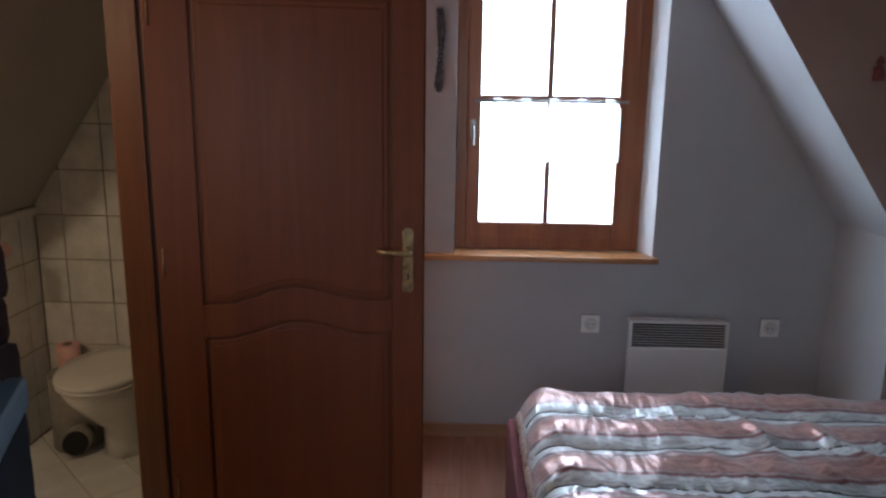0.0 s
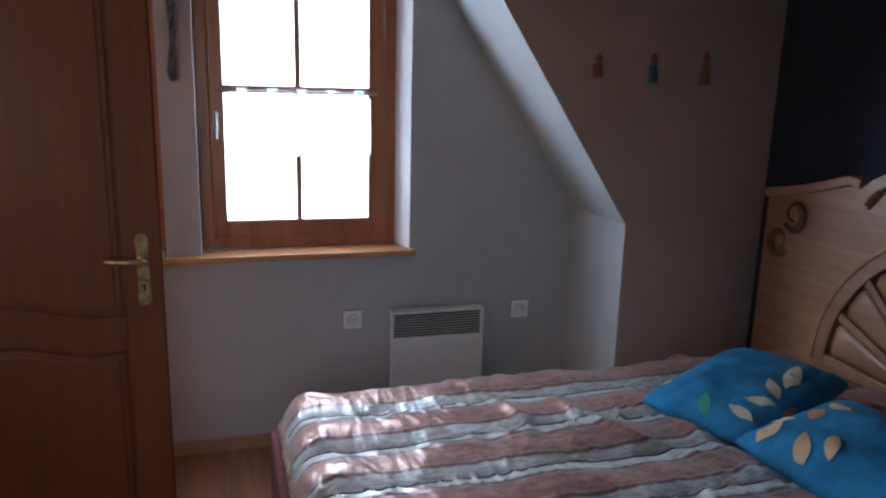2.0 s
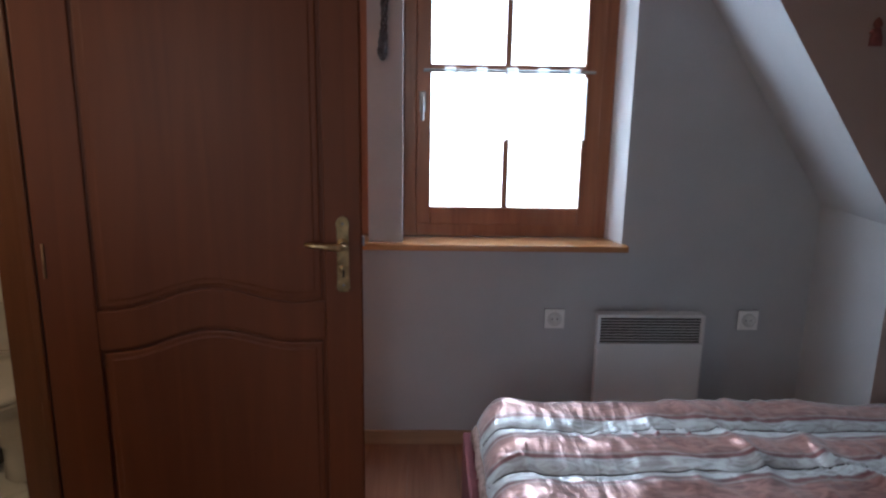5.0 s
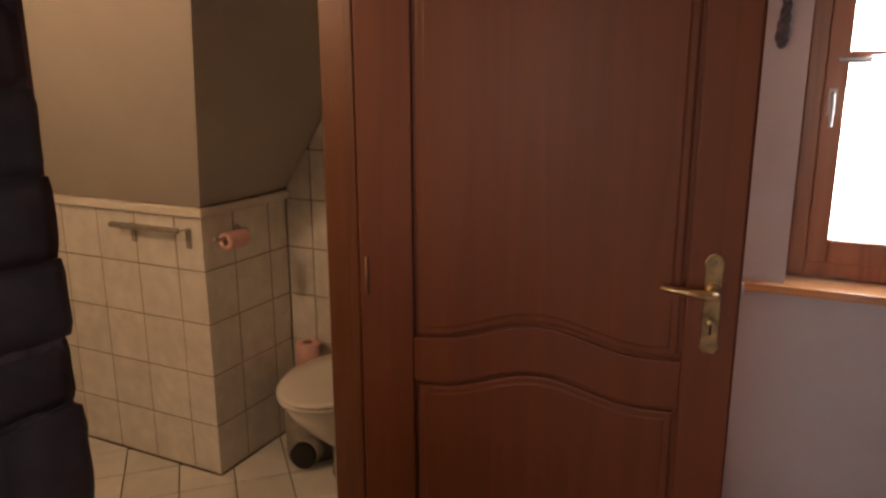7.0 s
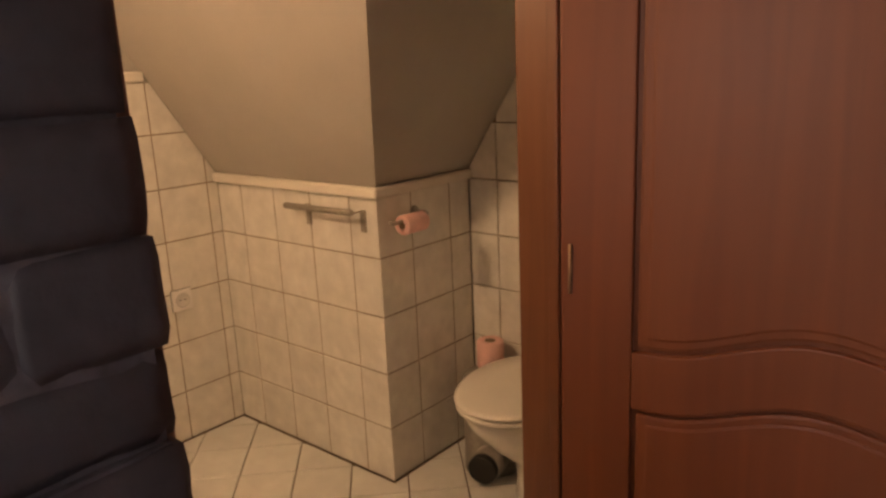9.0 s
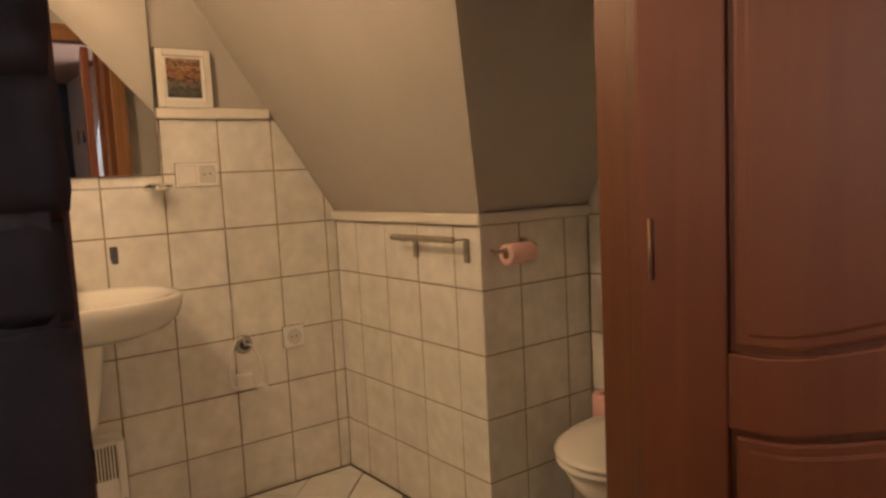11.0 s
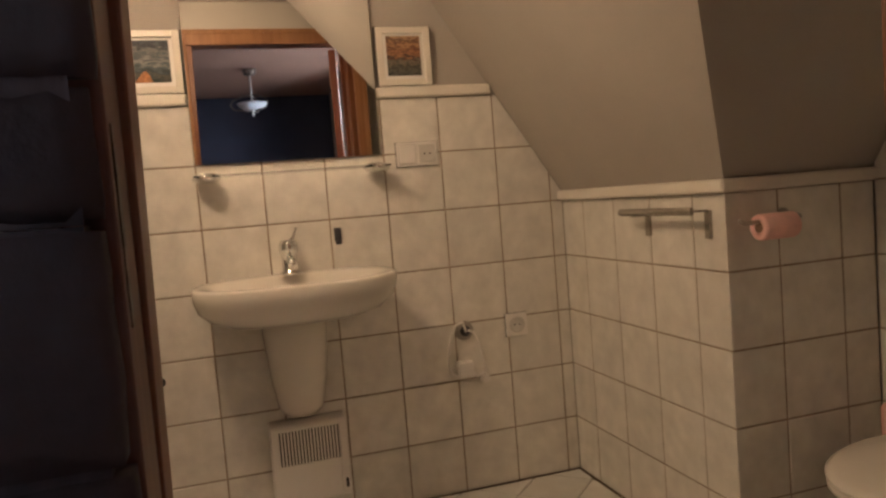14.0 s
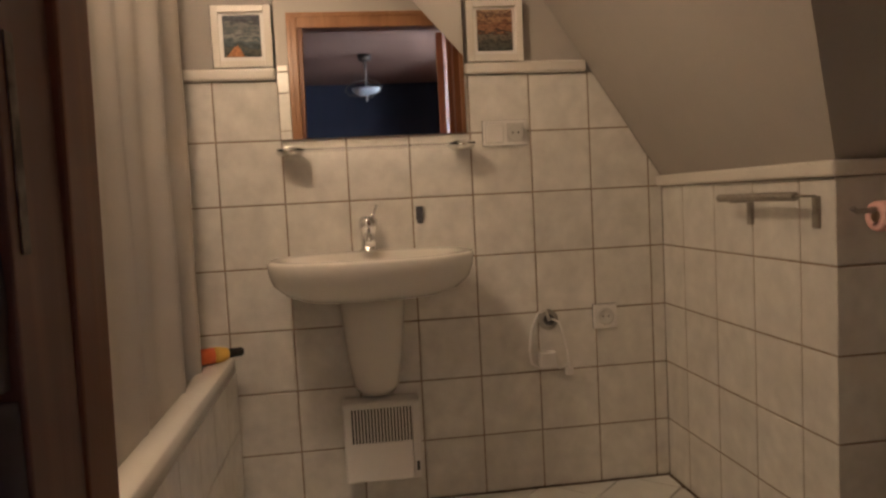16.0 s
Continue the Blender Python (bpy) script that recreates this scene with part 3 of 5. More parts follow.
def wall_ornament():
    # dark plaited strip hanging on the pier between the windows
    root = thing("hanging_ornament", "dark plaited dried strip hanging on the white pier", "ornament")
    mat = material("dark_plait", (0.09, 0.08, 0.085), 0.9, vary=0.4, scale=40, bump=0.6)
    for k in range(3):
        pts = [(2.667 + 0.009 * math.sin(i * 0.55 + k * 2.09) + 0.005 * math.sin(i * 0.11), GABLE - 0.014 + 0.006 * math.cos(i * 0.55 + k * 2.09), 1.885 - i * 0.0085) for i in range(38)]
        part("strand", tube(pts, [0.0075 + 0.003 * math.sin(i * 0.22) for i in range(38)], 7), mat, root)
    part("tuft", lathe([(0.004, 0), (0.013, 0.008), (0.011, 0.03), (0.005, 0.045)], 10, pose(2.664, GABLE - 0.014, 1.55)), mat, root)
    part("nail", lathe([(0.003, 0), (0.003, 0.02)], 8, pose(2.667, GABLE - 0.02, 1.888, -90)), STEEL, root)


wall_ornament()


def wall_figure(x, z, h, body, top):
    """A small hanging toy, one plain shape of two colours."""
    bm = lathe([(0.0, 0), (0.021, 0.0), (0.019, h * 0.3), (0.012, h * 0.58), (0.006, h * 0.62)], 14)
    n = len(bm.faces)
    lathe([(0.006, h * 0.6), (0.014, h * 0.68), (0.015, h * 0.78), (0.009, h * 0.9), (0.0, h)], 14, bm=bm)
    bm.faces.ensure_lookup_table()
    for f in bm.faces[n:]:
        f.material_index = 1
    bmesh.ops.transform(bm, matrix=pose(0.0, 0, 0) @ Matrix.Diagonal((1, 0.6, 1, 1)), verts=bm.verts[:])
    tube([(-0.012, -0.004, h * 0.55), (-0.022, -0.006, h * 0.42)], 0.006, 6, bm=bm)
    ob = link_mesh("wall_figure", bm, (body, top))
    ob.location = (x, -0.0135, z)
    return ob


FIG_RED = material("red_cloth", (0.30, 0.10, 0.09), 0.9, vary=0.2, scale=60)
FIG_BLUE = material("blue_cloth", (0.05, 0.12, 0.2), 0.9, vary=0.2, scale=60)
FIG_OLIVE = material("mustard_cloth", (0.22, 0.19, 0.09), 0.9, vary=0.2, scale=60)
FIG_HAT = material("brown_red_felt", (0.26, 0.09, 0.07), 0.9, vary=0.2, scale=60)
tagged(wall_figure(4.199, 1.608, 0.086, FIG_RED, FIG_HAT), "small red hanging cloth toy on the wall", "wall ornament", "hanging toys")
tagged(wall_figure(4.435, 1.592, 0.113, FIG_BLUE, FIG_HAT), "small blue hanging cloth toy with reddish top", "wall ornament", "hanging toys")
tagged(wall_figure(4.668, 1.590, 0.134, FIG_OLIVE, FIG_HAT), "mustard-yellow hanging cloth toy with reddish top", "wall ornament", "hanging toys")

# ---- bedroom: bed ----
HUB_Y, HUB_Z = -1.03, 0.592
HB_X = 4.955         # front of the headboard


def headboard(root):
    mid, left, right = HUB_Y, -0.113, 2 * HUB_Y + 0.113
    half = [(left, 0.2), (left, 1.185), (left - 0.2, 1.225), (left - 0.40, 1.285), (left - 0.455, 1.265), (left - 0.485, 1.19), (left - 0.52, 1.262), (mid, 1.50)]
    outline = half + [(2 * mid - y, z) for y, z in half[-2::-1]]
    board = part("headboard", prism(outline, "X", HB_X, HB_X + 0.04, 0.006), HEADBOARD, root, "pale carved pine headboard with sunburst")

    def ribbon(path, w, t, name, mat=HEADBOARD, bev=0.006):
        """A raised strip along a path in the board's plane."""
        outer, inner = [], []
        for i, p in enumerate(path):
            q0, q1 = path[max(i - 1, 0)], path[min(i + 1, len(path) - 1)]
            d = Vector((q1[0] - q0[0], q1[1] - q0[1])).normalized()
            nrm = Vector((-d.y, d.x)) * w / 2
            outer.append((p[0] + nrm.x, p[1] + nrm.y))
            inner.append((p[0] - nrm.x, p[1] - nrm.y))
        return part(name, prism(outer + inner[::-1], "X", HB_X - t, HB_X + 0.002, bev), mat, board)

    for s in (1, -1):
        f = lambda y: mid + s * (y - mid)
        ribbon([(f(left - 0.0), 1.175), (f(left - 0.2), 1.213), (f(left - 0.40), 1.270), (f(left - 0.45), 1.262)], 0.035, 0.02, "top_moulding")
        ribbon([(f(left - 0.47), 1.20), (f(left - 0.485), 1.235), (f(left - 0.52), 1.268), (f(left - 0.62), 1.318), (f(mid - 0.016), 1.513)], 0.045, 0.030 + 0.0006 * s, "top_moulding")
        ribbon([(f(left - 0.425), 1.262), (f(left - 0.46), 1.235), (f(left - 0.485), 1.18)], 0.018, 0.014, "leaf_carving", HEADBOARD, 0.004)
        # scrolls under the peak and at the shoulder
        for cy, cz, r, turn in ((f(-0.918), 1.338, 0.072, s), (f(-0.265), 1.105, 0.062, -s), (f(-0.2), 0.99, 0.055, s)):
            path = [(HB_X - 0.001, cy + turn * (r * (1 - k / 48)) * math.cos(-2.4 + k * 0.25), cz + (r * (1 - k / 48)) * math.sin(-2.4 + k * 0.25)) for k in range(30)]
            part("scroll", tube(path, [0.003 + 0.015 * math.sin(math.pi * min(1, (k + 2) / 22)) if k < 20 else 0.0045 for k in range(30)], 6), HEAD_DARK, board, "dark carved scroll")
        part("leaf_carving", tube([(HB_X - 0.001, f(-0.925), 1.385), (HB_X - 0.001, f(-0.985), 1.375), (HB_X - 0.001, mid, 1.31)], [0.004, 0.012, 0.003], 6), HEAD_DARK, board)
    part("leaf_carving", tube([(HB_X - 0.001, mid, 1.34), (HB_X - 0.001, mid, 1.385), (HB_X - 0.001, mid, 1.43)], [0.004, 0.013, 0.002], 6), HEAD_DARK, board)
    # sunburst: recess, arch, hub, bars and petals
    rin, rout = 0.515, 0.572
    arc = [(mid + rin * math.cos(math.pi * k / 40), HUB_Z + rin * math.sin(math.pi * k / 40)) for k in range(41)]
    part("sunburst_ground", prism(arc, "X", HB_X - 0.003, HB_X + 0.002), HEAD_DARK, board, "dark glazed ground of the sunburst, recess shade in its colour")
    rm = (rin + rout) / 2
    arch = [(mid + rm * math.cos(math.pi * k / 48), HUB_Z + rm * math.sin(math.pi * k / 48) + 0.03 * max(0, 1 - abs(k - 24) / 5) ** 1.2) for k in range(49)]
    ribbon(arch, rout - rin, 0.022, "sunburst_arch")
    arch2 = [(mid + rout * math.cos(math.pi * k / 48), HUB_Z + rout * math.sin(math.pi * k / 48) + 0.03 * max(0, 1 - abs(k - 24) / 5) ** 1.2) for k in range(49)]
    ribbon(arch2, 0.014, 0.028, "sunburst_arch", HEADBOARD, 0.004)
    hub = [(mid + 0.115 * math.cos(math.pi * k / 24), HUB_Z + 0.115 * math.sin(math.pi * k / 24)) for k in range(25)]
    ribbon(hub, 0.034, 0.024, "hub_ring")
    for k in range(9):
        t = math.pi * (k + 0.5) / 9
        c, s = math.cos(t), math.sin(t)
        tip, base, w = 0.05, 0.098, 0.012
        tri = [(mid + tip * c, HUB_Z + tip * s), (mid + base * c - w * s, HUB_Z + base * s + w * c), (mid + base * c + w * s, HUB_Z + base * s - w * c)]
        part("tooth", prism(tri, "X", HB_X - 0.018, HB_X + 0.001), HEADBOARD, board)
    n = 9
    for k in range(n + 1):
        t = math.pi * k / n + 0.035
        c, s = math.cos(t), math.sin(t)
        r0, r1, w0, w1 = 0.12, rin + 0.005, 0.007, 0.015
        bar = [(mid + r0 * c - w0 * s, HUB_Z + r0 * s + w0 * c), (mid + r1 * c - w1 * s, HUB_Z + r1 * s + w1 * c),
               (mid + r1 * c + w1 * s, HUB_Z + r1 * s - w1 * c), (mid + r0 * c + w0 * s, HUB_Z + r0 * s - w0 * c)]
        part("ray_bar", prism(bar, "X", HB_X - 0.017, HB_X + 0.001, 0.003), HEADBOARD, board)
        if k < n:
            t = math.pi * (k + 0.5) / n + 0.035
            c, s = math.cos(t), math.sin(t)
            # a pillowed petal, rounded at its outer end, filling the space between two bars
            mine, rows = bmesh.new(), []
            for i in range(15):
                u = i / 14
                r = 0.14 + (rin - 0.147) * u
                w = max(0.002, r * math.sin(math.pi / n / 2) - 0.0135) * math.sqrt(max(0.0, 1 - max(0.0, (u - 0.95) / 0.056) ** 2.4))
                row = []
                for q in range(7):
                    e = q / 3 - 1
                    lift = 0.013 * (1 - abs(e) ** 4) * min(1.0, (1 - u) * 14 + 0.05) * min(1.0, u * 6 + 0.2) + 0.0015 * noise.noise(Vector((r * 30, e * 2 + k * 5, 4)))
                    y, z = mid + r * c - w * e * s, HUB_Z + r * s + w * e * c
                    row.append(mine.verts.new((HB_X - 0.002 - lift, y, z)))
                rows.append(row)
            for p0, p1 in zip(rows, rows[1:]):
                for q in range(6):
                    mine.faces.new((p0[q], p1[q], p1[q + 1], p0[q + 1])).smooth = True
            bmesh.ops.recalc_face_normals(mine, faces=mine.faces[:])
            petal = part("petal", mine, HEADBOARD, board)
            solid = petal.modifiers.new("thickness", "SOLIDIFY")
            solid.thickness = 0.004


def bed():
    root = thing("bed", "double bed with carved pale pine headboard and dark red base", "bed")
    headboard(root)
    part("base", box((2.99, -1.86, 0.08), (HB_X - 0.002, -0.22, 0.34), 0.02), BED_WOOD, root, "dark red bed base")
    part("footboard", box((2.955, -1.90, 0.0), (2.988, -0.185, 0.40), 0.008), BED_WOOD, root, "dark red footboard")
    part("mattress", box((3.0, -1.87, 0.342), (HB_X - 0.004, -0.23, 0.50), 0.03), PLASTIC, root)
    for x in (3.2, 4.8):
        for y in (-1.8, -0.3):
            part("leg", box((x - 0.03, y - 0.03, 0), (x + 0.03, y + 0.03, 0.082), 0.004), BED_WOOD, root)


bed()


def satin():
    """Striped jacquard satin: silver, wine and rose bands along the bed, with dark quilting seams."""
    mat = material("striped_satin", (0.5, 0.5, 0.5), 0.3)
    nodes, links = mat.node_tree.nodes, mat.node_tree.links
    bsdf, coord = nodes["Principled BSDF"], nodes["Texture Coordinate"]
    sep = nodes.new("ShaderNodeSeparateXYZ")
    links.new(coord.outputs["Object"], sep.inputs[0])
    warp, warp_map = nodes.new("ShaderNodeTexNoise"), nodes.new("ShaderNodeMapping")
    warp_map.inputs["Scale"].default_value = (3.2, 5, 4)
    warp.inputs["Scale"].default_value, warp.inputs["Detail"].default_value = 1.0, 4
    links.new(coord.outputs["Object"], warp_map.inputs[0])
    links.new(warp_map.outputs[0], warp.inputs["Vector"])
    shift = nodes.new("ShaderNodeMath")
    shift.operation = "MULTIPLY_ADD"
    links.new(warp.outputs[0], shift.inputs[0])
    shift.inputs[1].default_value = 0.03
    links.new(sep.outputs["Y"], shift.inputs[2])
    scale = nodes.new("ShaderNodeMath")
    scale.operation = "MULTIPLY_ADD"
    links.new(shift.outputs[0], scale.inputs[0])
    scale.inputs[1].default_value, scale.inputs[2].default_value = 1 / 0.22, 10 + 0.685 / 0.22 - 0.015 / 0.22
    frac = nodes.new("ShaderNodeMath")
    frac.operation = "FRACT"
    links.new(scale.outputs[0], frac.inputs[0])
    ramp = nodes.new("ShaderNodeValToRGB")
    silver, wine, rose = (0.58, 0.60, 0.59), (0.20, 0.066, 0.062), (0.44, 0.215, 0.17)
    stops = ((0.0, silver), (0.20, silver), (0.23, wine), (0.265, wine), (0.295, (0.42, 0.32, 0.29)), (0.33, (0.36, 0.18, 0.15)), (0.50, rose), (0.66, (0.35, 0.17, 0.145)), (0.69, (0.42, 0.33, 0.30)), (0.73, wine), (0.765, wine), (0.80, silver), (1.0, silver))
    els = ramp.color_ramp.elements
    els[0].position, els[0].color = stops[0][0], (*stops[0][1], 1)
    els[1].position, els[1].color = stops[-1][0], (*stops[-1][1], 1)
    for p, c in stops[1:-1]:
        e = els.new(p)
        e.color = (*c, 1)
    links.new(frac.outputs[0], ramp.inputs[0])
    mott, mix = nodes.new("ShaderNodeTexNoise"), nodes.new("ShaderNodeMix")
    mott.inputs["Scale"].default_value, mott.inputs["Detail"].default_value, mott.inputs["Distortion"].default_value = 1.0, 4, 2.6
    streak = nodes.new("ShaderNodeMapping")
    streak.inputs["Scale"].default_value = (11, 26, 11)
    links.new(coord.outputs["Object"], streak.inputs[0])
    links.new(streak.outputs[0], mott.inputs["Vector"])
    mix.data_type, mix.blend_type = "RGBA", "MULTIPLY"
    mr = nodes.new("ShaderNodeValToRGB")
    mr.color_ramp.elements[0].position, mr.color_ramp.elements[1].position = 0.35, 0.6
    mr.color_ramp.elements[0].color, mr.color_ramp.elements[1].color = (0.60, 0.52, 0.51, 1), (1.15, 1.15, 1.15, 1)
    links.new(mott.outputs[0], mr.inputs[0])
    mix.inputs[0].default_value = 0.9
    links.new(ramp.outputs[0], mix.inputs[6])
    links.new(mr.outputs[0], mix.inputs[7])
    # the plain red-brown band along the headboard
    edge, band = nodes.new("ShaderNodeMapRange"), nodes.new("ShaderNodeMix")
    edge.inputs[1].default_value, edge.inputs[2].default_value, edge.inputs[4].default_value = 4.56, 4.62, 0.8
    links.new(sep.outputs["X"], edge.inputs[0])
    band.data_type = "RGBA"
    band.inputs[7].default_value = (0.34, 0.14, 0.095, 1)
    links.new(edge.outputs[0], band.inputs[0])
    links.new(mix.outputs[2], band.inputs[6])
    links.new(band.outputs[2], bsdf.inputs["Base Color"])
    bsdf.inputs["Roughness"].default_value = 0.23
    bsdf.inputs["Metallic"].default_value = 0.35
    crease, crease_map = nodes.new("ShaderNodeTexNoise"), nodes.new("ShaderNodeMapping")
    crease_map.inputs["Scale"].default_value = (34, 9, 9)
    crease.inputs["Scale"].default_value, crease.inputs["Detail"].default_value = 1.0, 5
    links.new(coord.outputs["Object"], crease_map.inputs[0])
    links.new(crease_map.outputs[0], crease.inputs["Vector"])
    relief = nodes["Bump"]
    relief.inputs["Strength"].default_value, relief.inputs["Distance"].default_value = 0.5, 0.012
    links.new(crease.outputs[0], relief.inputs["Height"])
    bsdf.inputs["Sheen Weight"].default_value = 0.3
    return mat


SATIN = satin()
SEAM = material("dark_quilting_thread", (0.06, 0.05, 0.05), 0.8)
X0, X1, Y0, Y1 = 2.985, 4.945, -1.95, -0.20


def seam_sway(x):
    return 0.007 * math.sin(x * 7) + 0.005 * math.sin(x * 17 + 1)


def spread_height(x, y):
    """The top of the bedspread, quilted between seams 0.22 m apart, with soft folds."""
    q = abs(math.sin(math.pi * (y - seam_sway(x) + 0.685) / 0.22))
    z = 0.549 + 0.019 * q ** 0.7
    pucker = noise.noise(Vector((x * 13, y * 3.0, 0.3))) * 0.012 + noise.noise(Vector((x * 30, y * 6, 2.0))) * 0.006
    z += pucker * (0.10 + 0.55 * q ** 0.5 * (1 - q) ** 0.8)
    z += 0.014 * noise.noise(Vector((x * 4.1, y * 4.7, 5.0)))
    # slanting drag folds
    for k, (s, amp) in enumerate(((4.2, 0.014), (9.0, 0.004))):
        f = noise.noise(Vector((x * s + y * s * 0.55, y * s * 0.35 - x * s * 0.2, 8.0 + 3 * k)))
        z += amp * (1 - min(1.0, abs(f) * 4)) ** 2 * max(0.0, 0.4 + noise.noise(Vector((x * 2.3, y * 2.3, 20 + k))) * 2)
    # short sharp wrinkles drawn in by the seams
    w = noise.noise(Vector((x * 15 + y * 6, y * 4.5 - x * 4, 31.0)))
    z += 0.008 * noise.noise(Vector((x * 9, y * 8, 50.0)))
    z += 0.016 * (1 - min(1.0, abs(w) * 5)) ** 2 * (0.2 + 0.8 * (1 - q) ** 0.7) * max(0.0, 0.3 + 1.6 * noise.noise(Vector((x * 3.1, y * 5, 40.0))))
    for d, drop in ((x - X0, 0.20), (Y1 - y, 0.34), (y - Y0, 0.34)):
        r = 0.11
        if d < r:
            z -= drop * (1 - math.sqrt(max(0.0, 1 - ((r - d) / r) ** 2))) * (0.55 if drop < 0.3 else 1)
    return z


def bedspread():
    root = thing("bedspread", "shiny striped satin bedspread in silver, wine and rose", "bedspread")
    nx, ny = 230, 300
    verts, faces = [], []
    for i in range(nx + 1):
        for j in range(ny + 1):
            x, y = X0 + (X1 - X0) * i / nx, Y0 + (Y1 - Y0) * j / ny
            verts.append((x, y, max(spread_height(x, y), 0.22)))
    for i in range(nx):
        for j in range(ny):
            k = i * (ny + 1) + j
            faces.append((k, k + ny + 1, k + ny + 2, k + 1))
    mesh = bpy.data.meshes.new("cloth")
    mesh.from_pydata(verts, [], faces)
    mesh.polygons.foreach_set("use_smooth", [True] * len(mesh.polygons))
    mesh.materials.append(SATIN)
    cloth = new("cloth", mesh)
    cloth.parent = root
    solid = cloth.modifiers.new("thickness", "SOLIDIFY")
    solid.thickness, solid.offset = 0.012, -1
    for y in (-0.245, -0.465, -0.685, -0.905, -1.125, -1.345, -1.565, -1.785):
        pts = [(x, y + seam_sway(x), spread_height(x, y + seam_sway(x)) + 0.002) for x in [X0 + 0.012 + i * 0.012 for i in range(160)]]
        part("seam", tube(pts, 0.0026, 5), SEAM, root, "dark quilting seam")
    rnd = random.Random(4)
    bm = bmesh.new()
    y = Y0 + 0.05
    while y < Y1 - 0.04:
        z = spread_height(X0 + 0.004, y)
        tube([(X0 + 0.004, y, z), (X0 - 0.006, y + rnd.uniform(-0.006, 0.006), z - 0.02), (X0 - 0.005 + rnd.uniform(-0.004, 0.004), y + rnd.uniform(-0.01, 0.01), z - 0.045)], [0.003, 0.004, 0.002], 5, bm=bm)
        y += 0.011
    tagged(part("fringe", bm, FRINGE, root, "rose and cream fringe"), kind="stuff")


FRINGE = material("cream_rose_fringe", (0.42, 0.30, 0.26), 0.8, vary=0.3, scale=60)
bedspread()

CUSHION = material("blue_cotton", (0.026, 0.19, 0.39), 0.9, vary=0.38, scale=11, bump=0.5, bump_scale=140)
LEAF_CREAM = material("cream_applique", (0.62, 0.55, 0.40), 0.9, vary=0.12, scale=30, bump=0.3)
LEAF_PEACH = material("peach_applique", (0.62, 0.42, 0.24), 0.9, vary=0.12, scale=30, bump=0.3)
LEAF_RUST = material("rust_applique", (0.50, 0.22, 0.10), 0.9, vary=0.12, scale=30, bump=0.3)
LEAF_GREEN = material("green_applique", (0.07, 0.34, 0.19), 0.9, vary=0.12, scale=30, bump=0.3)


def cushion(place, w, d, h, leaves, label):
    """A soft stuffed cushion with leaf patches; w along local x, d along local y."""
    root = thing("cushion", label, "cushion", "cushions on the bed", place)

    def top(u, v):
        pinch = 1 - 0.05 * abs(u * v) ** 5
        e = max(0.0, (1 - abs(u) ** 4)) ** 0.55 * max(0.0, (1 - abs(v) ** 4)) ** 0.55
        dent = 0.014 * noise.noise(Vector((u * 2.3 + w * 9, v * 2.1, d * 7))) + 0.009 * noise.noise(Vector((u * 6 + w * 9, v * 7, d * 7))) + 0.006 * abs(noise.noise(Vector((u * 4 + v * 9, v * 3 - u * 5, d * 11))))
        return Vector((pinch * u * w / 2 * (1 - 0.05 * (1 - v * v) * abs(u) ** 4), pinch * v * d / 2 * (1 - 0.05 * (1 - u * u) * abs(v) ** 4), h / 2 + (h * 0.5 * e + dent * e)))

    bm = bmesh.new()
    n = 40
    for side in (1, -1):
        grid = []
        for i in range(n + 1):
            row = []
            for j in range(n + 1):
                u, v = math.sin(math.pi / 2 * (2 * i / n - 1)), math.sin(math.pi / 2 * (2 * j / n - 1))
                p = top(u, v)
                if side < 0:
                    p.z = h / 2 - (p.z - h / 2)
                row.append(bm.verts.new(p))
            grid.append(row)
        for i in range(n):
            for j in range(n):
                bm.faces.new((grid[i][j], grid[i + 1][j], grid[i + 1][j + 1], grid[i][j + 1])).smooth = True
    bmesh.ops.remove_doubles(bm, verts=bm.verts[:], dist=1e-5)
    bmesh.ops.recalc_face_normals(bm, faces=bm.faces[:])
    part("cover", bm, CUSHION, root, "bright blue cotton")
    for lu, lv, turn, length, wid, mat in leaves:
        leaf = bmesh.new()
        rows = []
        for i in range(9):
            t = i / 8
            half = wid / 2 * math.sin(math.pi * t)
            row = []
            for k in (-1, -0.4, 0.4, 1):
                a, b = (t - 0.5) * length, k * half
                x, y = a * math.cos(turn) - b * math.sin(turn), a * math.sin(turn) + b * math.cos(turn)
                u, v = max(-0.94, min(0.94, lu + x / (w / 2))), max(-0.94, min(0.94, lv + y / (d / 2)))
                p = top(u, v)
                row.append(leaf.verts.new((p.x, p.y, p.z + 0.0028)))
            rows.append(row)
        for a, b in zip(rows, rows[1:]):
            for k in range(3):
                leaf.faces.new((a[k], b[k], b[k + 1], a[k + 1])).smooth = True
        bmesh.ops.recalc_face_normals(leaf, faces=leaf.faces[:])
        part("leaf_patch", leaf, mat, root, "sewn-on leaf")


cushion((4.43, -0.725, 0.556, 0, -5, 22), 0.60, 0.41, 0.12,
        [(-0.74, -0.50, -1.9, 0.10, 0.042, LEAF_CREAM), (-0.42, -0.54, -1.1, 0.095, 0.042, LEAF_CREAM), (-0.11, -0.50, -2.4, 0.115, 0.042, LEAF_CREAM), (0.28, -0.5, 0.25, 0.165, 0.052, LEAF_CREAM),
         (-0.84, 0.0, 0.42, 0.13, 0.036, LEAF_GREEN), (0.15, 0.93, -0.08, 0.05, 0.03, LEAF_CREAM), (-0.2, 0.93, 0.2, 0.05, 0.03, LEAF_PEACH), (-0.6, 0.9, 0.17, 0.06, 0.03, LEAF_CREAM), (-0.3, -0.93, -0.1, 0.09, 0.03, LEAF_RUST)],
        "bright blue cotton cushion with cream leaf patches")
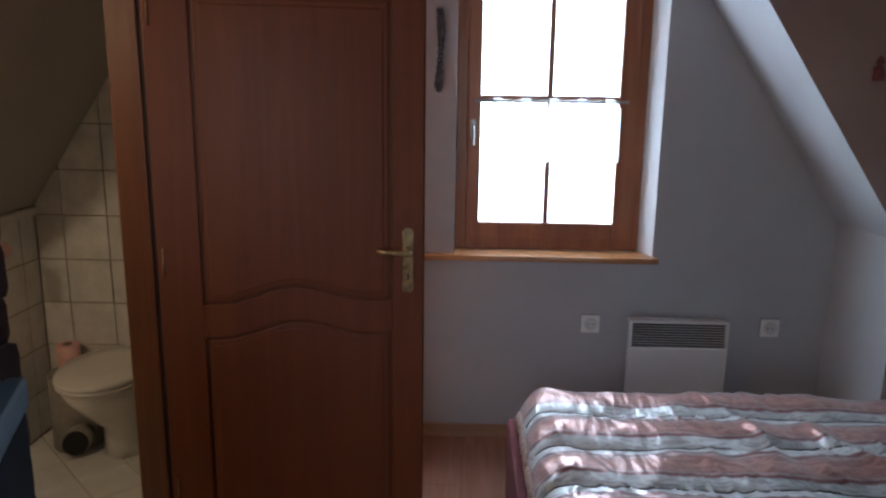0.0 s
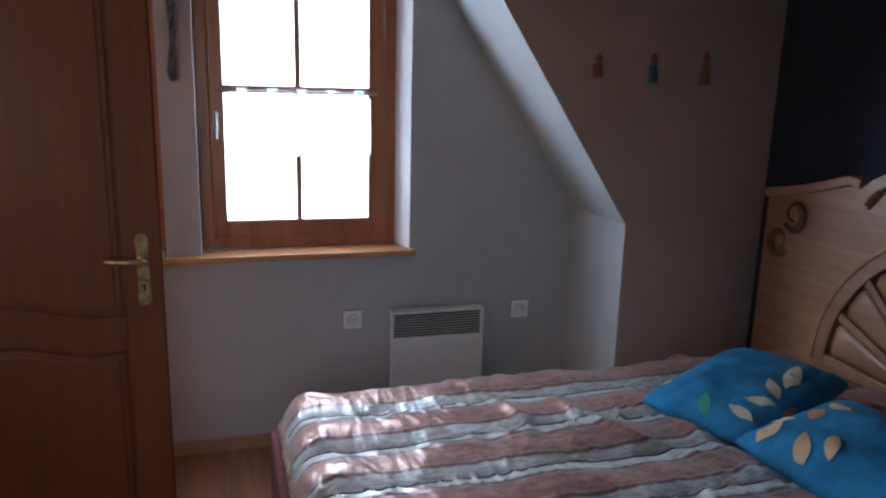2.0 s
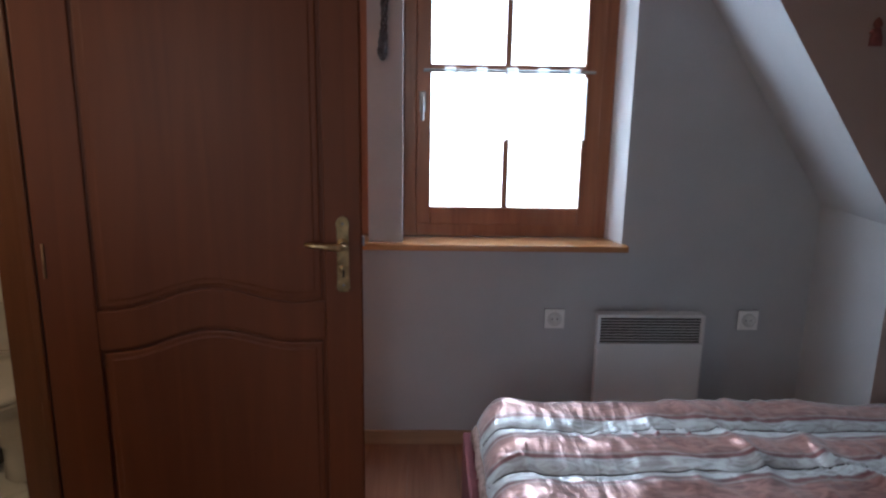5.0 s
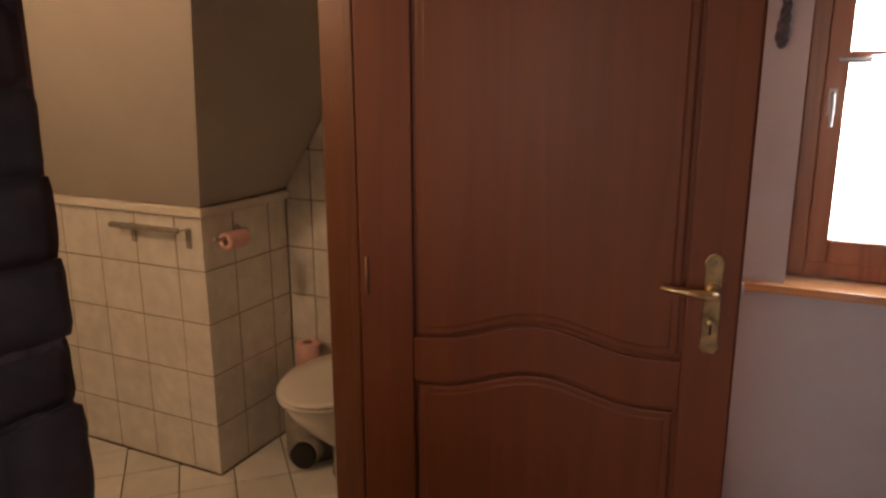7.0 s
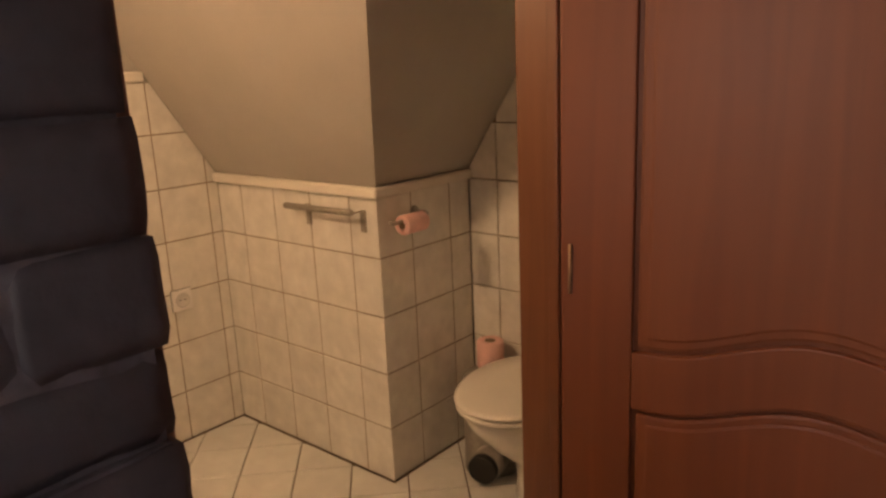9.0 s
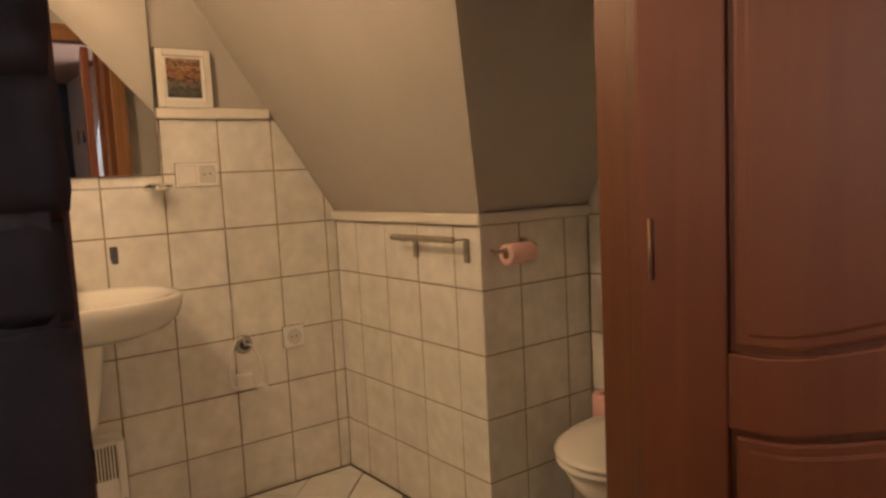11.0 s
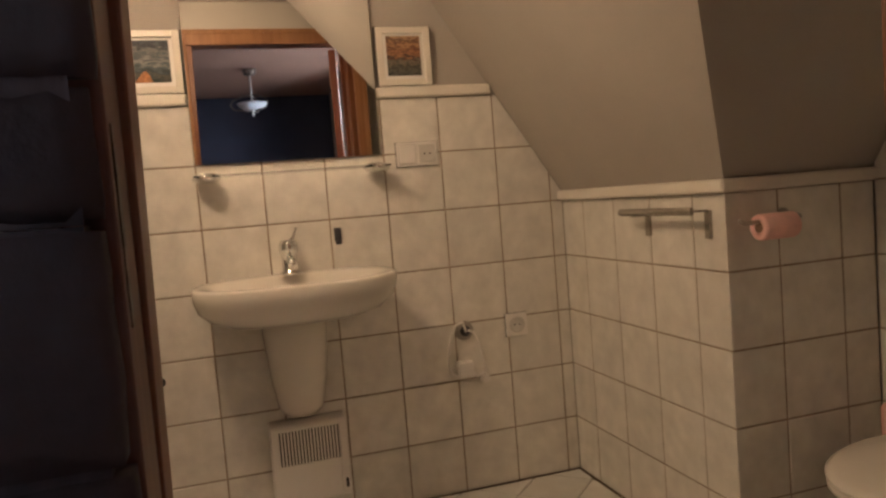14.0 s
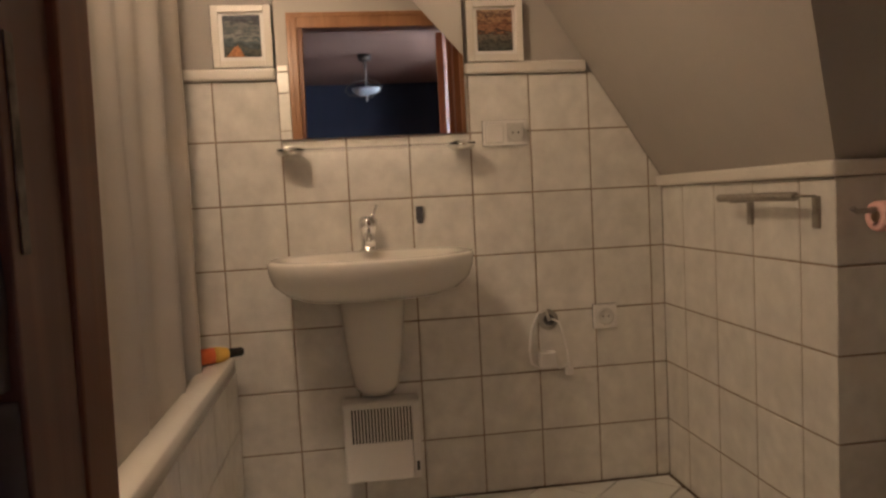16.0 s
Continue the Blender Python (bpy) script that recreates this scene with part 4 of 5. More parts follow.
cushion((4.43, -1.24, 0.562, 0, -6, 8), 0.44, 0.60, 0.13,
        [(-0.68, 0.76, 0.1, 0.115, 0.055, LEAF_PEACH), (-0.36, 0.84, -1.15, 0.08, 0.045, LEAF_CREAM), (0.02, 0.68, 0.33, 0.08, 0.045, LEAF_RUST), (0.36, 0.63, -1.8, 0.09, 0.042, LEAF_PEACH),
         (-0.76, 0.36, 0.55, 0.14, 0.042, LEAF_PEACH), (-0.52, 0.20, 0.5, 0.115, 0.038, LEAF_PEACH), (0.9, 0.52, -1.45, 0.05, 0.04, LEAF_CREAM), (0.14, -0.42, -0.23, 0.14, 0.06, LEAF_GREEN)],
        "bright blue cotton cushion with peach and green leaves")


def ceiling_lamp(x, y):
    root = thing("ceiling_lamp", "pendant lamp with frosted glass bowl on curved metal arms", "ceiling lamp", place=(x, y, 0, 0, 0, 20))
    bowl = material("frosted_glass", (0.42, 0.43, 0.45), 0.35, vary=0.05)
    part("canopy", lathe([(0.012, 2.12), (0.045, 2.125), (0.055, 2.169), (0.02, 2.1695)], 24), DULL_STEEL, root)
    part("rod", tube([(0, 0, 2.125), (0, 0, 1.9)], 0.009), STEEL, root)
    part("bowl", lathe([(0.02, 1.845), (0.07, 1.855), (0.11, 1.885), (0.118, 1.905), (0.108, 1.905), (0.06, 1.875), (0.0, 1.868)], 32), bowl, root, "frosted white glass bowl")
    part("finial", lathe([(0.004, 1.80), (0.012, 1.815), (0.008, 1.835), (0.02, 1.846)], 14), STEEL, root)
    for k in range(3):
        a = 2 * math.pi * k / 3
        c, s = math.cos(a), math.sin(a)
        pts = [(r * c, r * s, z) for r, z in ((0.01, 1.97), (0.08, 1.955), (0.15, 1.925), (0.172, 1.885), (0.14, 1.85), (0.09, 1.85), (0.03, 1.838))]
        part("arm", tube(pts, 0.0055, 8), DULL_STEEL, root)


ceiling_lamp(3.6, -0.845)



def storage_box():
    """A tall dark box with an open tray top and a blue-grey rim, standing against the brick wall."""
    root = thing("storage_box", "tall dark storage box with a blue-grey rim beside the brick wall", "storage box", place=(2.205, -1.73, 0, 0, 0, 21))
    dark = material("dark_navy_laminate", (0.007, 0.007, 0.009), 0.95, vary=0.2, scale=12, spec=0.1)
    rim = material("blue_grey_edging", (0.045, 0.08, 0.105), 0.45, vary=0.15, scale=20)
    w, d, h, t = 0.26, 0.55, 1.165, 0.028
    part("body", box((-w, -d, 0.03), (-0.004, -0.004, h - 0.045), 0.006), dark, root)
    part("plinth", box((-w + 0.02, -d + 0.02, 0.0), (-0.02, -0.02, 0.031), 0.003), dark, root)
    for lo, hi in (((-w, -d, h - 0.0445), (-w + t, 0, h)), ((-t, -d, h - 0.0445), (0, 0, h)), ((-w + t + 0.0003, -d, h - 0.0445), (-t - 0.0003, -d + t, h)), ((-w + t + 0.0003, -t, h - 0.0445), (-t - 0.0003, 0, h))):
        part("rim", box(lo, hi, 0.008, segments=3), rim, root, "blue-grey rounded rim")


storage_box()

# ---- bathroom things ----
MIRROR = material("mirror_silver", (0.86, 0.87, 0.86), 0.0, 1.0, vary=0.0, bump=0)
MIRROR.node_tree.nodes["Principled BSDF"].inputs["Roughness"].default_value = 0.015


def wall_mirror():
    root = thing("wall_mirror", "frameless rectangular mirror fixed above the basin", "mirror")
    part("backing", box((0.001, -1.242, 1.203), (0.007, -0.66, 1.93)), DARK, root)
    part("glass", box((0.0072, -1.245, 1.2), (0.012, -0.657, 1.933), 0.0012), MIRROR, root, "silvered mirror glass")


wall_mirror()


def glass_shelf():
    root = thing("glass_shelf", "narrow clear glass shelf on two oval chrome holders", "shelf")
    pane = part("pane", box((0.012, -1.25, 1.158), (0.115, -0.65, 1.164), 0.001), GLASS, root, "clear glass")
    pane.visible_shadow = False
    for y in (-1.215, -0.685):
        bm = lathe([(0.0, 0), (0.7, 0.0), (1.0, 0.35), (1.0, 0.65), (0.7, 1.0), (0.0, 1.0)], 24)
        bmesh.ops.transform(bm, matrix=Matrix.Translation((0.06, y, 1.143)) @ Matrix.Diagonal((0.06, 0.042, 0.028, 1)), verts=bm.verts[:])
        part("holder", bm, CHROME, root, "oval chrome holder")


glass_shelf()


def picture_material(name, bands, blot):
    """A small painted landscape: wavy bands of colour from bottom to top."""
    mat = material(name, (0.5, 0.5, 0.5), 0.7)
    nodes, links = mat.node_tree.nodes, mat.node_tree.links
    coord = nodes["Texture Coordinate"]
    sep, warp, add = nodes.new("ShaderNodeSeparateXYZ"), nodes.new("ShaderNodeTexNoise"), nodes.new("ShaderNodeMath")
    warp.inputs["Scale"].default_value, warp.inputs["Detail"].default_value = blot, 4
    links.new(coord.outputs["Generated"], sep.inputs[0])
    streak = nodes.new("ShaderNodeMapping")
    streak.inputs["Scale"].default_value = (1, 0.3, 1)
    links.new(coord.outputs["Generated"], streak.inputs[0])
    links.new(streak.outputs[0], warp.inputs["Vector"])
    add.operation = "MULTIPLY_ADD"
    links.new(warp.outputs[0], add.inputs[0])
    add.inputs[1].default_value = 0.75
    sub = nodes.new("ShaderNodeMath")
    sub.operation = "SUBTRACT"
    sub.inputs[1].default_value = 0.37
    links.new(sep.outputs["Z"], sub.inputs[0])
    links.new(sub.outputs[0], add.inputs[2])
    ramp = nodes.new("ShaderNodeValToRGB")
    els = ramp.color_ramp.elements
    els[0].position, els[0].color = 0.0, (*bands[0], 1)
    els[1].position, els[1].color = 1.0, (*bands[-1], 1)
    for i, c in enumerate(bands[1:-1]):
        els.new((i + 1) / (len(bands) - 1)).color = (*c, 1)
    links.new(add.outputs[0], ramp.inputs[0])
    links.new(ramp.outputs[0], nodes["Principled BSDF"].inputs["Base Color"])
    return mat


def picture(y0, y1, z0, z1, mat, label):
    root = thing("picture", label, "picture", "small framed pictures")
    f = 0.022
    x0, x1 = -0.008, 0.022
    for lo, hi in (((x0, y0, z0), (x1, y0 + f, z1)), ((x0, y1 - f, z0), (x1, y1, z1)), ((x0, y0 + f, z0), (x1, y1 - f, z0 + f)), ((x0, y0 + f, z1 - f), (x1, y1 - f, z1))):
        part("frame", box(lo, hi, 0.003), DADO, root, "white frame")
    part("backing", box((x0 + 0.001, y0 - 0.003, z0 - 0.0005), (0.010, y1 + 0.003, z1 + 0.003), 0.001), DARK_BACK, root, "dark worn edge of the frame")
    part("mount", box((x0 + 0.0105, y0 + f, z0 + f), (0.013, y1 - f, z1 - f)), PLASTIC, root, "white card mount")
    part("painting", box((0.013, y0 + f + 0.012, z0 + f + 0.012), (0.015, y1 - f - 0.012, z1 - f - 0.008)), mat, root, "painted landscape")
    return root


DARK_BACK = material("dark_frame_edge", (0.09, 0.085, 0.07), 0.8, vary=0.5, scale=40)
SEA = [(0.04, 0.05, 0.05), (0.12, 0.12, 0.10), (0.05, 0.07, 0.08), (0.10, 0.13, 0.15), (0.30, 0.31, 0.30), (0.10, 0.12, 0.14), (0.22, 0.23, 0.23), (0.06, 0.07, 0.09), (0.12, 0.14, 0.16)]
FIELD = [(0.03, 0.035, 0.03), (0.12, 0.12, 0.10), (0.04, 0.045, 0.035), (0.20, 0.17, 0.13), (0.05, 0.025, 0.02), (0.40, 0.20, 0.10), (0.12, 0.05, 0.03), (0.46, 0.27, 0.14), (0.10, 0.05, 0.035), (0.45, 0.30, 0.18)]
seaside = picture(-1.432, -1.252, 1.4235, 1.613, picture_material("seaside_painting", SEA, 12), "small white-framed seaside picture standing on the dado")
part("painted_dune", prism([(-1.392, 1.4580), (-1.338, 1.4580), (-1.346, 1.478), (-1.356, 1.492), (-1.366, 1.487), (-1.380, 1.470)], "X", 0.015, 0.0155), material("orange_paint", (0.50, 0.22, 0.09), 0.7, vary=0.3, scale=60), seaside, "orange dune")
picture(-0.643, -0.46, 1.4235, 1.617, picture_material("field_painting", FIELD, 15), "small white-framed landscape picture standing on the dado")

socket((0.0, -0.5315, 1.1955, 0, 0, 90), "switch_and_socket", True)
socket((0.0, -0.216, 0.5725, 0, 0, 90))


def d_outline(cx, hx, hy, n=40, power=0.75, back=0.004):
    """An outline bulging to the front and cut flat at the wall."""
    pts = []
    for k in range(n):
        a = 2 * math.pi * k / n
        c, s = math.cos(a), math.sin(a)
        x = cx + hx * math.copysign(abs(c) ** power, c)
        y = hy * math.copysign(abs(s) ** power, s)
        pts.append((max(x, back), y))
    return pts


def loft(rings, bm=None, cap=True):
    mine = bmesh.new()
    made = [[mine.verts.new(p) for p in ring] for ring in rings]
    n = len(rings[0])
    for a, b in zip(made, made[1:]):
        for k in range(n):
            mine.faces.new((a[k], a[(k + 1) % n], b[(k + 1) % n], b[k])).smooth = True
    if cap:
        mine.faces.new(made[0][::-1])
        mine.faces.new(made[-1])
    bmesh.ops.remove_doubles(mine, verts=mine.verts[:], dist=1e-6)
    bmesh.ops.recalc_face_normals(mine, faces=mine.faces[:])
    return join(bm, mine)


def washbasin():
    root = thing("washbasin", "white ceramic washbasin on a half pedestal with chrome tap", "washbasin", place=(0, -0.992, 0, 0, 0, 0))
    rings = []
    for hx, hy, cx, z in ((0.09, 0.12, 0.13, 0.708), (0.145, 0.20, 0.17, 0.716), (0.185, 0.25, 0.195, 0.738), (0.212, 0.282, 0.21, 0.77), (0.222, 0.293, 0.216, 0.805), (0.225, 0.296, 0.218, 0.832),
                          (0.221, 0.292, 0.218, 0.840), (0.205, 0.274, 0.218, 0.841), (0.175, 0.245, 0.235, 0.832), (0.15, 0.215, 0.245, 0.79), (0.10, 0.15, 0.245, 0.76), (0.03, 0.04, 0.245, 0.752)):
        rings.append([(x, y, z) for x, y in d_outline(cx, hx, hy)])
    part("basin", loft(rings), CERAMIC, root)
    ring = lambda w, dpt, z: [(x, y, z) for x, y in d_outline(0.0, dpt, w, 32, 0.9)]
    part("half_pedestal", loft([ring(0.025, 0.02, 0.374), ring(0.056, 0.07, 0.381), ring(0.074, 0.10, 0.41), ring(0.090, 0.14, 0.51), ring(0.102, 0.19, 0.64), ring(0.108, 0.21, 0.722)]), CERAMIC, root)
    tap = part("tap", lathe([(0.030, 0.8405), (0.030, 0.848), (0.024, 0.853), (0.024, 0.905), (0.029, 0.912), (0.029, 0.938), (0.02, 0.950)], 24, pose(0.075, 0, 0)), CHROME, root, "chrome mixer tap")
    part("spout", tube([(0.085, 0, 0.875), (0.13, 0, 0.888), (0.165, 0, 0.884), (0.172, 0, 0.865)], [0.017, 0.016, 0.015, 0.014], 12), CHROME, tap)
    part("lever", tube([(0.07, 0.0, 0.94), (0.065, 0.018, 0.955), (0.058, 0.03, 0.985)], [0.007, 0.005, 0.004], 8), CHROME, tap)


washbasin()


def wall_hook():
    root = thing("soap_magnet", "small dark clip fixed to the tiles above the basin", "wall clip")
    part("clip", box((0.0005, -0.835, 0.927), (0.016, -0.812, 0.972), 0.004), DARK_CLIP, root)
    part("base", box((0.0005, -0.832, 0.917), (0.024, -0.815, 0.929), 0.003), DARK_CLIP, root)


wall_hook()


def cable_outlet():
    root = thing("cable_outlet", "round dark wall outlet with a loose white cable", "cable outlet")
    part("ring", lathe([(0.034, 0), (0.034, 0.008), (0.026, 0.016), (0.0, 0.016)], 24, pose(0.0005, -0.414, 0.575, 0, 90)), STEEL, root, "grey metal ring")
    part("core", lathe([(0.018, 0.016), (0.018, 0.024), (0.0, 0.024)], 18, pose(0.0005, -0.414, 0.575, 0, 90)), DARK_CLIP, root, "dark centre")
    part("cable", tube([(0.026, -0.414, 0.575), (0.044, -0.43, 0.612), (0.046, -0.456, 0.605), (0.04, -0.478, 0.55), (0.034, -0.486, 0.48), (0.026, -0.478, 0.435), (0.022, -0.445, 0.415), (0.022, -0.42, 0.418)], 0.0048, 8), PLASTIC, root, "white cable")
    part("junction", box((0.002, -0.452, 0.415), (0.036, -0.396, 0.47), 0.006), PLASTIC, root, "white plastic connector")
    part("cable", tube([(0.022, -0.405, 0.43), (0.03, -0.385, 0.412), (0.028, -0.36, 0.425), (0.02, -0.345, 0.412)], 0.0048, 8), PLASTIC, root)
    part("cable", tube([(0.026, -0.406, 0.578), (0.040, -0.388, 0.570), (0.040, -0.372, 0.52), (0.030, -0.356, 0.46), (0.020, -0.35, 0.412)], 0.0042, 8), PLASTIC, root)
    part("plug", box((0.003, -0.366, 0.388), (0.03, -0.338, 0.412), 0.004), PLASTIC, root)


cable_outlet()


def fan_heater():
    root = thing("fan_heater", "white wall fan heater with upright grille slats", "heater")
    y0, y1, z0, z1, x = -1.105, -0.862, 0.113, 0.366, 0.1
    part("body", box((0.001, y0, z0), (x - 0.006, y1, z1), 0.008), PLASTIC, root)
    part("front", box((x - 0.006, y0 + 0.004, z0 + 0.006), (x + 0.002, y1 - 0.03, z0 + 0.128), 0.003), PLASTIC, root)
    bm = box((x - 0.006, y0 + 0.004, z0 + 0.128), (x + 0.002, y0 + 0.026, z1 - 0.004), 0.002)
    box((x - 0.006, y0 + 0.026, z1 - 0.016), (x + 0.002, y1 - 0.03, z1 - 0.004), 0.002, bm=bm)
    part("grille_frame", bm, PLASTIC, root)
    # near-black sheet in place of the shade behind the upright slats
    part("grille_shadow", box((x - 0.0062, y0 + 0.026, z0 + 0.128), (x - 0.0045, y1 - 0.03, z1 - 0.016)), DARK, root, "dark sheet for the shade inside the grille")
    for k in range(18):
        y = y0 + 0.031 + k * 0.0101
        part("slat", box((x - 0.005, y, z0 + 0.128), (x + 0.001, y + 0.0052, z1 - 0.016)), PLASTIC, root)
    part("control_strip", box((x - 0.006, y1 - 0.027, z0 + 0.02), (x + 0.004, y1 - 0.004, z1 - 0.004), 0.002), PLASTIC, root)
    part("pointer", box((x + 0.0035, y1 - 0.02, z0 + 0.03), (x + 0.005, y1 - 0.011, z0 + 0.06)), DARK, root, "dark pointer")


fan_heater()


RAIL = material("dull_dark_steel", (0.38, 0.345, 0.30), 0.5, 0.55, vary=0.15, scale=30)


def towel_rail():
    root = thing("towel_rail", "short brushed steel towel rail on the tiles", "towel rail")
    part("bar", tube([(0.495, -0.062, 0.956), (0.50, -0.062, 0.956), (0.828, -0.062, 0.958), (0.833, -0.062, 0.958)], [0.008, 0.0105, 0.0105, 0.008], 14), RAIL, root, "thick dull steel bar")
    part("rod", tube([(0.832, -0.062, 0.958), (0.838, -0.055, 0.958), (0.822, -0.008, 0.956)], 0.003, 8), RAIL, root)
    for x in (0.55, 0.820):
        bm = box((x - 0.010, -0.010, 0.884), (x + 0.010, -0.0005, 0.956), 0.002)
        if x < 0.6:
            box((x - 0.008, -0.060, 0.942), (x + 0.008, -0.008, 0.953), 0.002, bm=bm)
        part("bracket", bm, RAIL, root)



towel_rail()


def paper_roll(name, m, label, core=True):
    root = thing(name, label, "toilet paper")
    root.matrix_world = m
    bm = lathe([(0.02, -0.05), (0.046, -0.05), (0.049, -0.046), (0.049, 0.046), (0.046, 0.05), (0.02, 0.05), (0.019, 0.0)], 32)
    part("paper", bm, PAPER, root)
    part("tube", lathe([(0.0186, -0.0505), (0.0192, -0.0505), (0.0192, 0.0505), (0.0186, 0.0505)], 20), CARD, root, "brown card tube")
    return root


CARD = material("brown_card", (0.25, 0.16, 0.1), 0.9)


def paper_holder():
    root = thing("toilet_paper_holder", "bent steel toilet paper holder with a pink roll", "paper holder")
    part("rod", tube([(0.881, 0.172, 0.93), (0.93, 0.172, 0.93), (0.945, 0.165, 0.928), (0.945, 0.0, 0.922), (0.945, -0.012, 0.93)], 0.006, 10), STEEL, root)
    part("rosette", lathe([(0.018, 0), (0.018, 0.006), (0.01, 0.01)], 18, pose(0.8805, 0.172, 0.93, 0, 90)), STEEL, root)
    roll = paper_roll("toilet_paper_roll", pose(0.945, 0.092, 0.91, 90) @ Matrix.Diagonal((0.66, 0.66, 1.0, 1)), "pink toilet paper roll on a steel holder")


paper_holder()


def toilet():
    cx = 1.325
    root = thing("toilet", "cream-white ceramic toilet with closed lid", "toilet", place=(cx, 0.16, 0, 0, 0, 0))

    def ring(hx, hy, cy, z, n=40):
        return [(hx * math.cos(2 * math.pi * k / n) * 1.0, cy + hy * math.sin(2 * math.pi * k / n) * (1.0 if math.sin(2 * math.pi * k / n) < 0 else 0.92), z) for k in range(n)]

    part("bowl", loft([ring(0.10, 0.13, 0.13, 0.0), ring(0.095, 0.125, 0.13, 0.06), ring(0.09, 0.13, 0.12, 0.14), ring(0.125, 0.19, 0.06, 0.24), ring(0.165, 0.235, 0.02, 0.33), ring(0.178, 0.25, 0.005, 0.385), ring(0.172, 0.245, 0.005, 0.39)]), CERAMIC, root)
    part("rear_deck", box((-0.17, 0.17, 0.30), (0.17, 0.315, 0.392), 0.02), CERAMIC, root)
    part("seat", loft([ring(0.178, 0.252, 0.0, 0.392), ring(0.188, 0.262, 0.0, 0.398), ring(0.188, 0.262, 0.0, 0.406), ring(0.18, 0.255, 0.0, 0.411)]), CERAMIC, root)
    part("lid", loft([ring(0.182, 0.256, 0.0, 0.4125), ring(0.191, 0.265, 0.0, 0.418), ring(0.191, 0.265, 0.0, 0.425), ring(0.18, 0.25, 0.0, 0.434), ring(0.10, 0.14, 0.0, 0.438)]), CERAMIC, root)


toilet()


def drain_box():
    root = thing("drain_connector", "grey plastic drain housing with a black rubber pipe end", "drain pipe")
    grey = material("grey_drain_plastic", (0.30, 0.28, 0.25), 0.45, vary=0.2, scale=15)
    part("housing", loft([[(1.085 + 0.105 * math.cos(a), 0.325 + 0.13 * math.sin(a), z) for a in (2 * math.pi * k / 28 for k in range(28))] for z in (0.0, 0.10, 0.2, 0.335)]), grey, root)
    part("collar", tube([(1.135, 0.24, 0.075), (1.15, 0.165, 0.073)], 0.056, 24), grey, root)
    part("pipe_end", tube([(1.15, 0.166, 0.073), (1.156, 0.14, 0.072)], 0.05, 24), RUBBER, root, "black rubber pipe end")
    paper_roll("toilet_paper_roll", pose(1.03, 0.375, 0.386), "pink spare toilet paper roll standing beside the toilet")


RUBBER = material("black_rubber", (0.012, 0.011, 0.01), 0.6)
drain_box()


def bathtub():
    root = thing("bathtub", "white bathtub behind a tiled side panel", "bathtub")
    x0, x1, y0, y1, z = 0.004, 1.70, BATH_S + 0.004, -1.428, 0.536
    bm = bmesh.new()
    n = 48

    def rr(l, r, b, t, rad, zz):
        pts = []
        for k in range(n):
            a = 2 * math.pi * k / n
            c, s = math.cos(a), math.sin(a)
            pts.append(((l + r) / 2 + (r - l) / 2 * math.copysign(abs(c) ** rad, c), (b + t) / 2 + (t - b) / 2 * math.copysign(abs(s) ** rad, s), zz))
        return pts

    rings = [rr(x0, x1, y0, y1, 0.04, z - 0.05), rr(x0, x1, y0, y1, 0.04, z - 0.004), rr(x0 + 0.004, x1 - 0.004, y0 + 0.004, y1 - 0.004, 0.04, z),
             rr(x0 + 0.07, x1 - 0.07, y0 + 0.06, y1 - 0.065, 0.3, z - 0.002), rr(x0 + 0.085, x1 - 0.085, y0 + 0.075, y1 - 0.08, 0.35, z - 0.02),
             rr(x0 + 0.16, x1 - 0.14, y0 + 0.12, y1 - 0.13, 0.45, 0.2), rr(x0 + 0.3, x1 - 0.25, y0 + 0.2, y1 - 0.2, 0.5, 0.16)]
    part("tub", loft(rings), CERAMIC, root)
    part("panel_bed", box((x0, -1.46, 0.0), (x1, -1.44, z - 0.052)), GROUT, root, "grout bed of the side panel")


bathtub()


def shower_curtain():
    root = thing("shower_curtain", "long cream shower curtain hanging in folds inside the tub", "curtain")
    cloth_mat = material("cream_curtain_cloth", (0.46, 0.425, 0.37), 0.85, vary=0.06, scale=8, bump=0.15, bump_scale=200)
    bm = bmesh.new()
    nx, nz = 120, 24
    grid = []
    for i in range(nx + 1):
        u = i / nx
        col = []
        for j in range(nz + 1):
            v = j / nz
            x = 0.12 + 0.93 * u + 0.12 * v * v * (1 - u)
            fold = 0.026 * math.sin(u * 21 + 1.8 * math.sin(u * 5 + 0.4) + 0.8 * v) + 0.009 * math.sin(u * 47 + 1.3 * v) + 0.006 * noise.noise(Vector((u * 6, v * 5, 1)))
            col.append(bm.verts.new((x, -1.528 + fold * (0.75 + 0.15 * v) + 0.008 * v, 2.0 - (2.0 - 0.40) * v)))
        grid.append(col)
    for i in range(nx):
        for j in range(nz):
            bm.faces.new((grid[i][j], grid[i + 1][j], grid[i + 1][j + 1], grid[i][j + 1])).smooth = True
    cloth = part("cloth", bm, cloth_mat, root)
    sol = cloth.modifiers.new("thickness", "SOLIDIFY")
    sol.thickness = 0.002
    part("rod", tube([(0.0, -1.545, 2.03), (1.71, -1.545, 2.03)], 0.011, 12), CHROME, root, "chrome curtain rod")
    for k in range(10):
        x = 0.12 + k * 0.1
        part("ring", tube([(x, -1.545 + 0.018 * math.cos(a), 2.022 + 0.022 * math.sin(a)) for a in (2 * math.pi * q / 14 for q in range(15))], 0.002, 6), CHROME, root)


shower_curtain()


